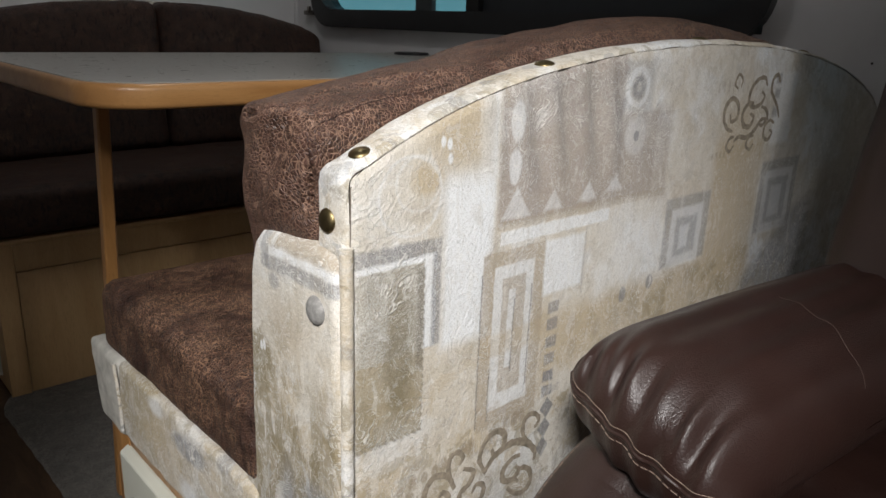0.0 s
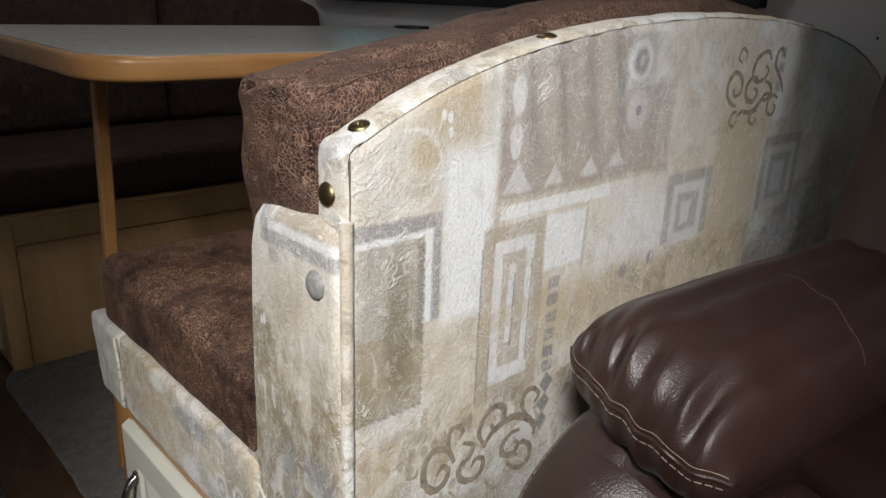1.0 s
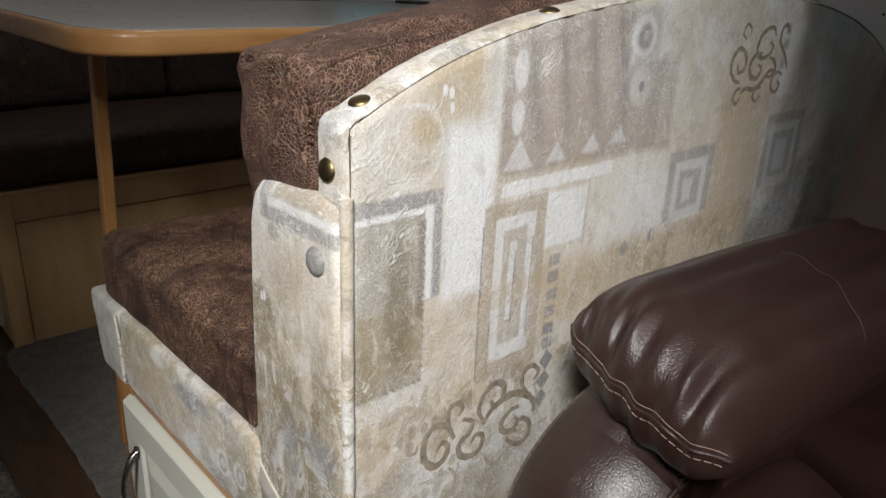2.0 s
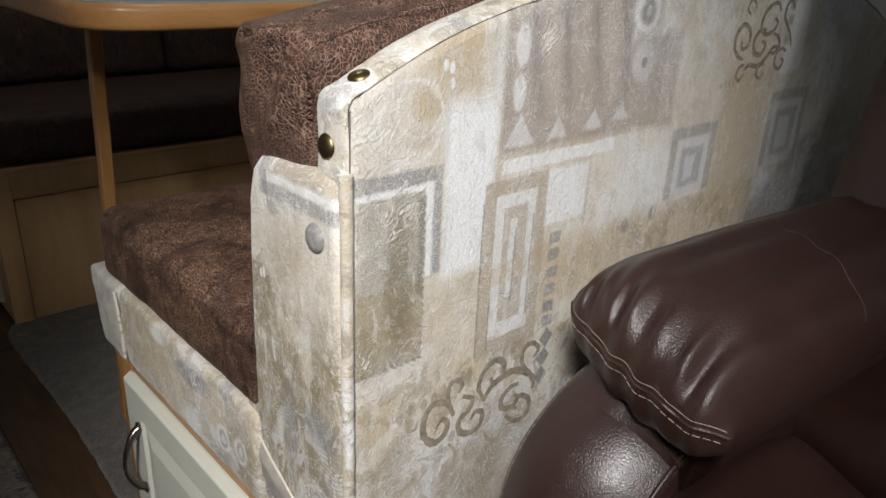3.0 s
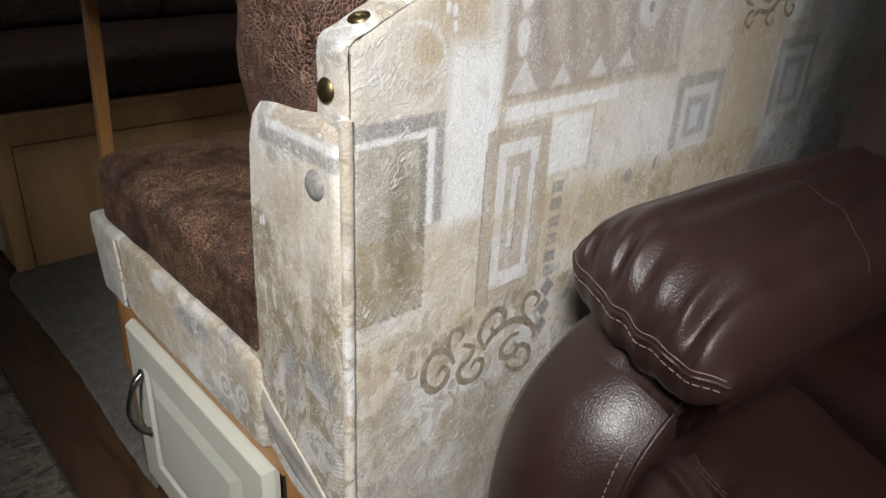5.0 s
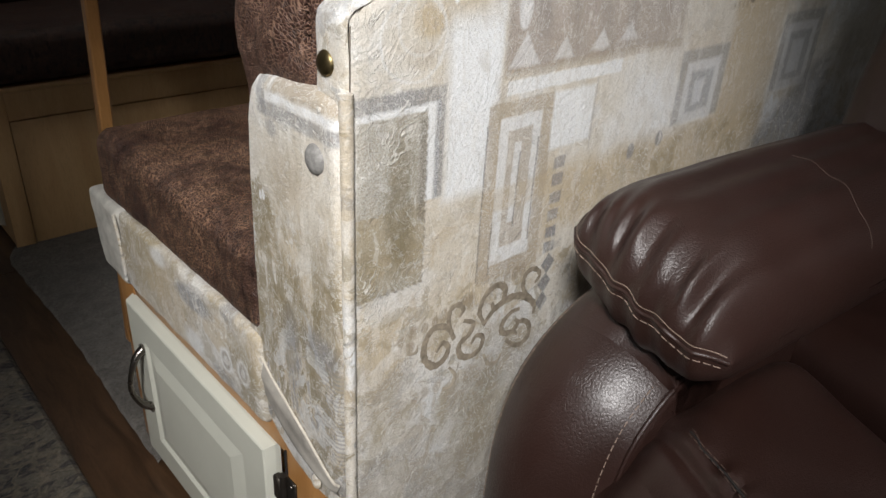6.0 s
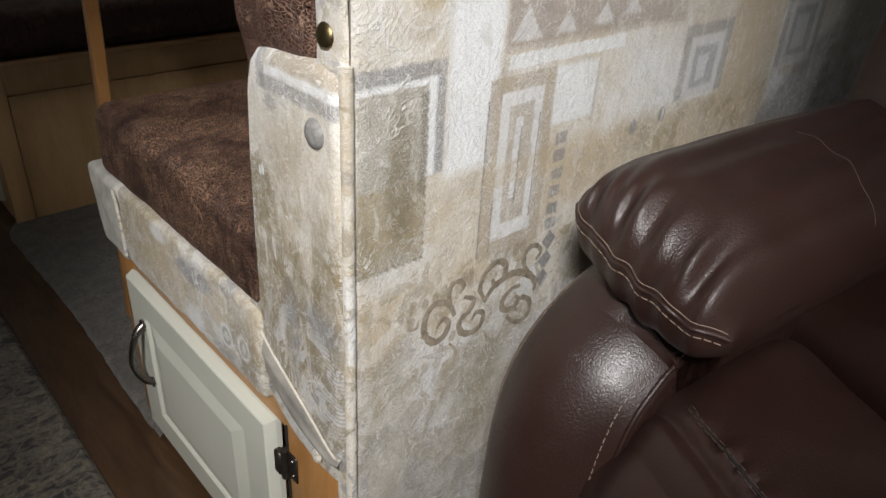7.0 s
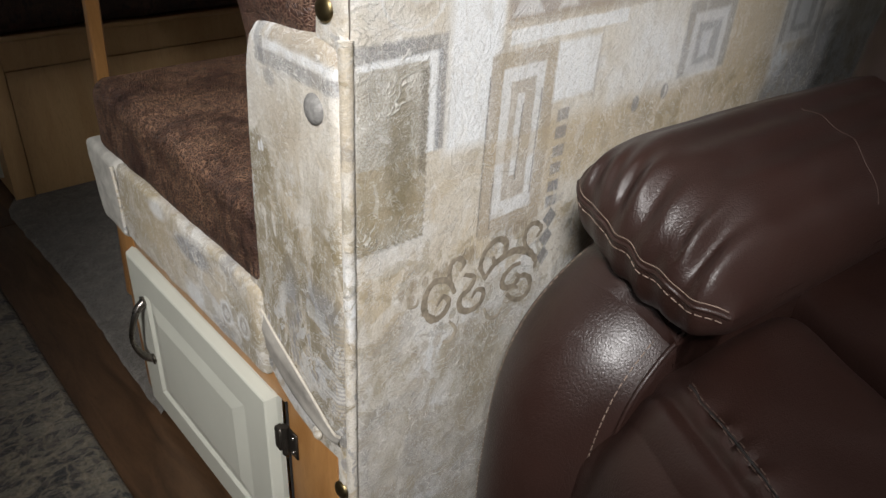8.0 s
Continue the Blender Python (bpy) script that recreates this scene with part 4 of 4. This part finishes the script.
def panel_door(y0, y1, z0, z1, x):
    """A raised panel door: a bevelled frame, a sunk channel and a raised field."""
    bm = bmesh.new()
    levels = ((0.0, 0.0), (0.004, -0.010), (0.006, -0.0115), (0.052, -0.0115), (0.056, -0.0075), (0.060, -0.0075), (0.083, -0.0125), (0.086, -0.0125))
    rings = []
    for inset, out in levels:
        k = inset * 0.86
        rings.append([bm.verts.new((x + out, y, z)) for y, z in ((y0 + inset, z0 + k), (y1 - inset, z0 + k), (y1 - inset, z1 - k), (y0 + inset, z1 - k))])
    back = [bm.verts.new((x + 0.006, y, z)) for y, z in ((y0, z0), (y1, z0), (y1, z1), (y0, z1))]
    rings.insert(0, back)
    for a, b in zip(rings, rings[1:]):
        for i in range(4):
            bm.faces.new((a[i], a[(i + 1) % 4], b[(i + 1) % 4], b[i]))
    bm.faces.new(rings[-1])
    bm.faces.new(back[::-1])
    bmesh.ops.recalc_face_normals(bm, faces=bm.faces[:])
    return bm


door = part("door", panel_door(0.124, 0.491, 0.022, 0.279, -0.011), PAINT, bench, "cream painted raised panel cabinet door", False)


def pull(y, z0, z1, x, bow=0.024):
    pts = []
    n = 22
    for k in range(n + 1):
        s = k / n
        pts.append((x - bow * math.sin(math.pi * s) ** 0.55, y + 0.004 * math.sin(math.pi * 2 * s), z0 + (z1 - z0) * s))
    bm = tube(pts, lambda s: 0.0036 + 0.0022 * abs(2 * s - 1) ** 2, 12)
    for z in (z0, z1):
        bmesh.ops.create_cone(bm, cap_ends=True, segments=16, radius1=0.008, radius2=0.006, depth=0.008,
                              matrix=Matrix.Translation((x + 0.001, y, z)) @ Matrix.Rotation(radians(90), 4, "Y"))
    return bm


part("pull", pull(0.446, 0.124, 0.220, -0.0225), STEEL, door, "dark nickel bow pull")
# solid near-black strip stands in for shade between stile and door
part("gap_shade_strip", block(-0.0115, -0.009, 0.1035, 0.1055, 0.03, 0.285, 0), GAP, bench, "near-black strip in place of the shaded gap beside the door", False)


def hinge(z):
    bm = tube([(-0.0145, 0.1045, z - 0.019), (-0.0145, 0.1045, z), (-0.0145, 0.1045, z + 0.019)], 0.0042, 12)
    block(-0.0125, -0.0098, 0.086, 0.104, z - 0.017, z + 0.017, 0.001, 1, bm)
    block(-0.0205, -0.0120, 0.1045, 0.117, z - 0.015, z + 0.015, 0.002, 1, bm)
    return bm


for z in (0.236, 0.085):
    h = part("hinge", hinge(z), HINGE, bench, "aged bronze cabinet hinge")
    for dz in (-0.010, 0.010):
        bm = bmesh.new()
        bmesh.ops.create_uvsphere(bm, u_segments=10, v_segments=6, radius=0.0026, matrix=Matrix.Translation((-0.0125, 0.093, z + dz)))
        part("screw", bm, STEEL, h)

# ---- bench cushions ----


def seat_shape(p, n, s):
    z = p.z + 0.012 * (1 - s.x ** 2) * (1 - s.y ** 2) * (1 if s.z > 0 else 0)
    return Vector((p.x, p.y, z - 0.004 * max(0.0, -s.y) * (s.z > 0)))


seat = tagged(part("seat_cushion", cushion(-0.016, 0.985, 0.118, 0.530, 0.404, 0.500, 0.022, 60, seat_shape, 0.0014, 16, 1.0), SUEDE_SEAT, None,
                   "distressed brown faux leather seat cushion on the bench"), category="cushion")


def back_cushion_shape(p, n, s):
    """Arched top; a boxed end that swells between its seams; pulled into short folds beside the rear seam."""
    f = (p.x + 0.008) / 1.003
    x = -0.008 + 1.003 * f * (0.38 + 0.62 * f)
    k = (x - 0.5) / 0.5
    t = max(0.0, (p.z - 0.50) / 0.32)
    z = p.z - 0.074 * abs(k) ** 1.5 * t
    top = s.z > 0.3
    z += 0.0015 * math.sin(x * 11 + 3.2) * t * top
    z += 0.0030 * math.sin(x * 330 + 260 * (p.y - 0.05)) * math.exp(-((x - 0.112 + 1.2 * (p.y - 0.06)) / 0.030) ** 2) * math.exp(-((p.y - 0.065) / 0.022) ** 2) * top
    z += 0.0060 * (1 - s.y * s.y) * max(0.0, s.z) ** 8
    swell = max(0.0, -s.x) ** 10 * min(1.0, max(0.0, (z - 0.662) / 0.03))
    x += 0.006 * max(0.0, -s.x) ** 10 * (1 - min(1.0, max(0.0, (z - 0.640) / 0.03)))
    x -= 0.006 * (1 - s.y ** 2) * swell
    x += 0.0022 * math.sin(p.z * 70 + p.y * 110) * swell
    return Vector((x, p.y, z))


def tucked(bm, lines, depth, width):
    """The mesh drawn in along sewn lines, a little puffed on both sides."""
    runs = [smooth_run(l, 6) for l in lines]
    bm.normal_update()
    for v in bm.verts:
        if v.co.x > 0.6:
            continue
        d = min((v.co - q).length for r in runs for q in r)
        if d < width * 5:
            v.co -= v.normal * depth * (math.exp(-(d / width) ** 2) - 0.35 * math.exp(-((d - 2.4 * width) / (1.4 * width)) ** 2))
    return bm


bm = cushion(-0.008, 0.995, 0.0365, 0.150, 0.505, 0.828, 0.020, 120, back_cushion_shape, 0.0026, 15, 5.0)
rear_seam = [(-0.004, 0.046, 0.690), (-0.002, 0.046, 0.720), (0.001, 0.0475, 0.737), (0.010, 0.0480, 0.745), (0.034, 0.0485, 0.752), (0.060, 0.0485, 0.757), (0.090, 0.048, 0.762), (0.13, 0.046, 0.767)]
end_seam = [(0.034, 0.082, 0.768), (0.014, 0.075, 0.763), (0.000, 0.070, 0.756), (-0.006, 0.082, 0.753), (-0.010, 0.100, 0.751), (-0.009, 0.124, 0.746)]
tucked(bm, [rear_seam, end_seam], 0.0060, 0.0024)
backc = tagged(part("back_cushion", bm, SUEDE, None, "distressed brown faux leather back cushion with arched top"), category="cushion")

for line in (rear_seam[1:], end_seam):
    part("seam_line", tube(cling(backc, smooth_run(line, 5), -0.0002), 0.0007, 8), SUEDE_FAR, backc, "dark sewn seam")

# ---- dinette table ----
table = thing("dinette_table", "grey laminate dinette table with honey oak edge and leg", "table")


def table_outline(inset):
    out = []
    x0, x1, y0, y1, r = -0.012 + inset, WX - 0.004, 0.478 + inset, 1.205 - inset, 0.085 - inset
    for cx, cy, a in ((x0 + r, y0 + r, 180), (x0 + r, y1 - r, 90)):
        arc = [(cx + r * math.cos(radians(a + s)), cy + r * math.sin(radians(a + s))) for s in ([k * 90 / 14 for k in range(15)])]
        out += arc
    left = out[:15]
    back = out[15:]
    # counter-clockwise from the wall: near edge inwards, round both corners, far edge back
    ring = [(x1, y1)] + back + left + [(x1, y0)]
    return ring


part("edge", prism(table_outline(0.0), 0.7095, 0.7400, 0.008, 4, "z"), OAK, table, "honey oak bullnose edge")
part("tabletop", prism(table_outline(0.008), 0.7365, 0.7415, 0.0008, 1, "z"), LAMINATE, table, "grey speckled laminate top")


def leg():
    """A square leg with eased edges, slanting in towards its foot."""
    bm = bmesh.new()
    rows = []
    for k in range(9):
        s = k / 8
        c = Vector((0.098 - 0.030 * s, 0.80 - 0.01 * s, 0.71 - 0.70 * s))
        h = 0.0100
        e = 0.0025
        rows.append([bm.verts.new(c + Vector(o)) for o in ((-h + e, -h, 0), (h - e, -h, 0), (h, -h + e, 0), (h, h - e, 0), (h - e, h, 0), (-h + e, h, 0), (-h, h - e, 0), (-h, -h + e, 0))])
    for a, b in zip(rows, rows[1:]):
        for i in range(8):
            bm.faces.new((a[i], b[i], b[(i + 1) % 8], a[(i + 1) % 8]))
    bm.faces.new(rows[0])
    bm.faces.new(rows[-1][::-1])
    bmesh.ops.recalc_face_normals(bm, faces=bm.faces[:])
    return bm


part("leg", leg(), OAK_UP, table, "square honey oak leg")
bm = bmesh.new()
bmesh.ops.create_cone(bm, cap_ends=True, segments=48, radius1=0.045, radius2=0.043, depth=0.006, matrix=Matrix.Translation((0.955, 1.085, 0.7448)))
bmesh.ops.bevel(bm, geom=bm.edges[:], offset=0.001, segments=2, affect="EDGES")
tagged(part("coaster", bm, BLACK, None, "flat round black coaster lying on the table"), category="coaster")

# ---- far bench ----
far = thing("dinette_bench", "far dinette bench with maple laminate base below dark cushions", "bench")
part("base_box", block(0.008, 1.015, 1.294, FY - 0.002, 0.004, 0.352, 0.002), MAPLE, far)
part("front_stile", block(0.006, 0.046, 1.284, 1.2935, 0.004, 0.346, 0.002), MAPLE, far)
part("front_rail", block(0.046, 1.015, 1.284, 1.2935, 0.288, 0.346, 0.002), MAPLE, far)
part("front_panel", block(0.048, 1.013, 1.287, 1.2935, 0.006, 0.2845, 0.001), MAPLE, far)
part("rail_moulding", block(0.004, 1.015, 1.279, 1.2935, 0.346, 0.358, 0.004), MAPLE, far)
fdoor = part("door", panel_door(1.36, 1.66, 0.03, 0.29, 0.007), PAINT, far, "cream painted raised panel cabinet door", False)
part("back_board", prism([(0.01, 0.36)] + [(0.01 + 0.0195 * k, 0.045 + arch(0.0195 * k)) for k in range(52)] + [(1.01, 0.36)], 1.672, FY - 0.002, 0.006), FABRIC_PLAIN, far)
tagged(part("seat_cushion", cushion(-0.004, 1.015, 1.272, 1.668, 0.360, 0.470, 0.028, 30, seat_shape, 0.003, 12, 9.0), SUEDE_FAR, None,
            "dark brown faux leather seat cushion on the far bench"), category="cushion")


def far_back(x0, x1, seed):
    def fun(p, n, s):
        k = (p.x - 0.51) / 0.50
        t = max(0.0, (p.z - 0.48) / 0.37)
        return Vector((p.x, p.y + 0.03 * t, p.z - 0.075 * (0.8 * k * k + 0.2 * k ** 6) * t))
    return cushion(x0, x1, 1.545, 1.640, 0.472, 0.852, 0.030, 30, fun, 0.004, 11, seed)


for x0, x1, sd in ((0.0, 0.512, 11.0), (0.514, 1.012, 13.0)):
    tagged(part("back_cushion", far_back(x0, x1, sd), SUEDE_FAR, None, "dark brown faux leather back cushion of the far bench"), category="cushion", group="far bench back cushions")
# ---- armchair ----
CH = Matrix.Translation((0.150, -0.070, 0)) @ Matrix.Rotation(radians(-5), 4, "Z")
chair = thing("recliner", "dark brown glossy leather recliner with padded pillow arms", "armchair")
chair.matrix_world = CH


def pillow_seam(t):
    """The stitched seam round the pillow's front, t from the outer to the inner side."""
    return Vector((0.014 - 0.026 * t - 0.010 * math.sin(math.pi * t) + 0.0012 * math.sin(t * 41) + 0.016 * max(0.0, (t - 0.86) / 0.14) ** 2 + 0.010 * max(0.0, (0.10 - t) / 0.10) ** 2, 0.004 - 0.168 * t, 0.546 - 0.026 * t + 0.0016 * math.sin(t * 29)))


# gathers at the pillow's end: place along the seam, lean, length, width and height
GATHERS = ((0.035, -0.4, 0.020, 0.020, 0.0050), (0.120, -1.6, 0.036, 0.030, 0.0052), (0.225, -1.8, 0.038, 0.036, 0.0076), (0.330, -1.7, 0.026, 0.024, 0.0048),
           (0.450, -1.7, 0.042, 0.046, 0.0084), (0.620, -1.3, 0.040, 0.044, 0.0056), (0.765, -0.5, 0.036, 0.026, 0.0092), (0.905, -0.6, 0.046, 0.040, 0.0074))


def pillow_side(up):
    """Upper or lower half of the arm's pillow: puffed, its front gathered into short folds."""
    def fun(u, v):
        t = 0.5 - 0.5 * math.cos(math.pi * v)
        front = pillow_seam(t)
        d = 0.50 * u ** 1.7
        side = (1 - abs(2 * t - 1) ** 2.6) ** 0.5
        back = (1 - max(0.0, (u - 0.9) / 0.1) ** 2) ** 0.5
        rise = (1 - max(0.0, 1 - d / 0.074) ** 2.2) ** 0.50
        if up:
            h = 0.059 * rise * side * back + 0.0010 * noise.noise(Vector((d * 22, t * 5, 1)))
            for t0, lean, length, wide, high in GATHERS:
                g = (t - t0 - lean * d - 6.0 * d * d) / (wide * (1 + 9 * d))
                h += high * (math.exp(-g * g) - 0.45 * math.exp(-(abs(g) - 1.6) ** 2)) * math.exp(-(d / length) ** 2.2) * (1 - math.exp(-d / 0.007)) * side ** 0.5
        else:
            h = -0.036 * (1 - max(0.0, 1 - d / 0.016) ** 2) ** 0.5 * side ** 0.6 * back
        return (front.x + d, front.y, front.z - 0.02 * max(0.0, d - 0.2) + h)
    return fun


def pillow_mesh():
    bm = sheet(pillow_side(True), 150, 170)
    low = sheet(pillow_side(False), 150, 170)
    me = bpy.data.meshes.new("tmp")
    low.to_mesh(me)
    low.free()
    bm.from_mesh(me)
    bpy.data.meshes.remove(me)
    bmesh.ops.remove_doubles(bm, verts=bm.verts[:], dist=0.00005)
    bmesh.ops.recalc_face_normals(bm, faces=bm.faces[:])
    return bm


pillow = part("arm_pillow", pillow_mesh(), LEATHER, chair, "puffed leather arm pillow gathered at the front")

# the arm's side profiles, (x, z) from the floor up over the front and back along the top
OUT_LINE = ((-0.037, 0.03), (-0.037, 0.219), (-0.036, 0.280), (-0.032, 0.346), (-0.022, 0.392), (-0.002, 0.426), (0.030, 0.452), (0.066, 0.465), (0.12, 0.474), (0.50, 0.480))
IN_LINE = ((-0.052, 0.03), (-0.052, 0.22), (-0.049, 0.29), (-0.041, 0.354), (-0.033, 0.398), (-0.021, 0.431), (-0.003, 0.451), (0.018, 0.465), (0.06, 0.474), (0.50, 0.480))
ARM_W = 0.121


def profile(line, n=90):
    run = smooth_run(line, 12)
    total = [0.0]
    for a, b in zip(run, run[1:]):
        total.append(total[-1] + (b - a).length)
    return [Vector((float(np.interp(total[-1] * k / n, total, [p.x for p in run])), float(np.interp(total[-1] * k / n, total, [p.y for p in run])))) for k in range(n + 1)]


OUT_RUN, IN_RUN = profile(OUT_LINE), profile(IN_LINE)


def arm_point(s, t, lift=0.0):
    """A place on the arm's rolled front: s from the floor over the top, t from the outer to the inner edge."""
    f = s * 90
    i = min(int(f), 89)
    a = OUT_RUN[i].lerp(OUT_RUN[i + 1], f - i)
    b = IN_RUN[i].lerp(IN_RUN[i + 1], f - i)
    da, db = (OUT_RUN[i + 1] - OUT_RUN[i]).normalized(), (IN_RUN[i + 1] - IN_RUN[i]).normalized()
    p = a.lerp(b, t)
    d = da.lerp(db, t).normalized()
    n = Vector((-d.y, d.x))
    crown = 0.038 * (1 - ((t - 0.36) / 0.64) ** 2.1 if t > 0.36 else 1 - 0.52 * ((t - 0.36) / 0.36) ** 2) + 0.0008 * noise.noise(Vector((p.x * 20, t * 3, p.y * 20)))
    p = p + n * (crown + lift)
    return Vector((p.x, -ARM_W * t, p.y)), n


def arm_mesh():
    def fun(u, v):
        k = v * 48
        if 4 <= k <= 44:
            return arm_point(u, (k - 4) / 40)[0]
        t = 0.0 if k < 4 else 1.0
        steps = 4 - k if k < 4 else k - 44
        p, n = arm_point(u, t)
        deep = (0.0, 0.0015, 0.006, 0.03, 0.10)[int(round(steps))]
        out = (0.0, 0.0015, 0.003, 0.003, 0.003)[int(round(steps))]
        return p + Vector((-n.x * deep, (out if t < 0.5 else -out), -n.y * deep))
    bm = sheet(fun, 180, 48)
    bmesh.ops.reverse_faces(bm, faces=bm.faces[:])
    return bm


arm = part("arm", arm_mesh(), LEATHER, chair, "leather arm front with stitched edges")


def slant(y):
    """The seat's front runs forward, away from the arm."""
    return 0.42 * min(0.20, max(0.0, -y - 0.12))


def seat_roll(p, n, s):
    """The rounded seat front: drawn in along its crest seam and puckered behind it."""
    x = p.x - slant(p.y) - 0.020 * (1 - s.z * s.z) * (s.x < 0)
    z = p.z + 0.010 * (1 - s.x ** 2) * (s.z > 0)
    if s.z > 0:
        g = x - (0.038 - 0.40 * min(0.26, max(0.0, -p.y - 0.02)))
        tuck = 0.0042 * math.exp(-(g / 0.0055) ** 2)
        tuck -= 0.0022 * math.exp(-((g - 0.018) / 0.012) ** 2) * (0.4 + math.sin(p.y * 230 + 2.0 * math.sin(p.y * 61)))
        x += tuck * 0.6
        tuck += 0.016 * math.exp(-((p.y + 0.112) / 0.020) ** 2)
        z -= tuck
    return Vector((x, p.y, z))


seat_front = part("seat_front", cushion(-0.048, 0.215, -0.700, -0.070, 0.10, 0.442, 0.070, 110, seat_roll, 0.0020, 10, 6.0), LEATHER, chair, "rounded leather front of the seat")
seat_pad = part("seat_pad", cushion(0.190, 0.52, -0.690, -0.098, 0.22, 0.464, 0.030, 44, lambda p, n, s: Vector((p.x - 0.42 * min(0.3, max(0.0, -p.y - 0.129)) * max(0.0, 1 - (p.x - 0.18) * 4), p.y, p.z + 0.016 * (1 - s.x ** 2) * (1 - s.y ** 2) * (s.z > 0))), 0.003, 10, 9.0), LEATHER, chair, "broad leather seat pad")
part("footrest", cushion(-0.085, 0.05, -0.690, -0.178, 0.03, 0.18, 0.040, 26, None, 0.003, 10, 8.0), LEATHER, chair)


def back_shape(p, n, s):
    t = (p.z - 0.45) / 0.6
    return Vector((p.x + 0.13 * t + 0.012 * math.sin(p.z * 9), p.y, p.z))


part("backrest", cushion(0.36, 0.60, -0.80, -0.004, 0.30, 1.08, 0.055, 50, back_shape, 0.004, 8, 4.0), LEATHER, chair, "tall padded leather backrest")
part("arm", cushion(0.0, 0.52, -0.875, -0.702, 0.03, 0.515, 0.045, 30, None, 0.0016, 12, 5.0), LEATHER, chair)
part("arm_pillow", cushion(-0.004, 0.50, -0.875, -0.700, 0.497, 0.586, 0.040, 40, None, 0.0016, 20, 7.0), LEATHER, chair)
part("base", block(0.06, 0.58, -0.83, -0.04, 0.0, 0.05, 0.008), GAP, chair)


# seams: piping and thread
inner = [arm_point(0.84 - 0.80 * k / 60, 1.0, 0.0008)[0] for k in range(61)]
part("piping", tube(inner, 0.0022, 10), LEATHER, arm, "leather piping along the arm's inner edge")
part("stitching", stitches(cling(arm, [arm_point(0.84 - 0.80 * k / 60, 0.915)[0] for k in range(61)]), 0.0046, 0.0026, 0.0005), THREAD, arm)
outer = cling(arm, [arm_point(0.84 - 0.80 * k / 60, 0.045)[0] for k in range(61)])
part("stitching", stitches(outer, 0.0046, 0.0026, 0.0005), THREAD, arm, "pale thread stitching")
lip = [pillow_seam(0.012 + 0.976 * k / 60) for k in range(61)]
part("piping", tube([p + Vector((0.0004, 0, 0)) for p in lip], 0.0019, 10), LEATHER, pillow, "gathered seam round the pillow's end")
part("stitching", tube(cling(pillow, [p + Vector((-0.001, 0, 0.0050)) for p in lip], -0.0002), 0.0005, 6), THREAD, pillow)
part("stitching", stitches(cling(pillow, [p + Vector((-0.001, 0, -0.0055)) for p in lip]), 0.005, 0.002, 0.0005), THREAD, pillow)
part("stitching", tube(cling(pillow, [(0.222 - 0.03 * (k / 24) ** 2, -0.060 - 0.104 * k / 24, 0.60 - 0.045 * (k / 24) ** 3) for k in range(25)], -0.0001), 0.0004, 6), DARKTHREAD, pillow)
roll = [(0.038 - 0.40 * min(0.26, 0.108 + 0.012 * k), -0.128 - 0.012 * k, 0.50) for k in range(40)]
for dx in (-0.007, 0.007):
    part("stitching", stitches(cling(seat_front, [(x + dx, y, z) for x, y, z in roll]), 0.0050, 0.0028, 0.00045), DARKTHREAD, seat_front)
# near-black cord paints the shade down in the crest seam
part("seam_line", tube(cling(seat_front, roll, -0.0002), 0.0008, 8), GAP, seat_front)
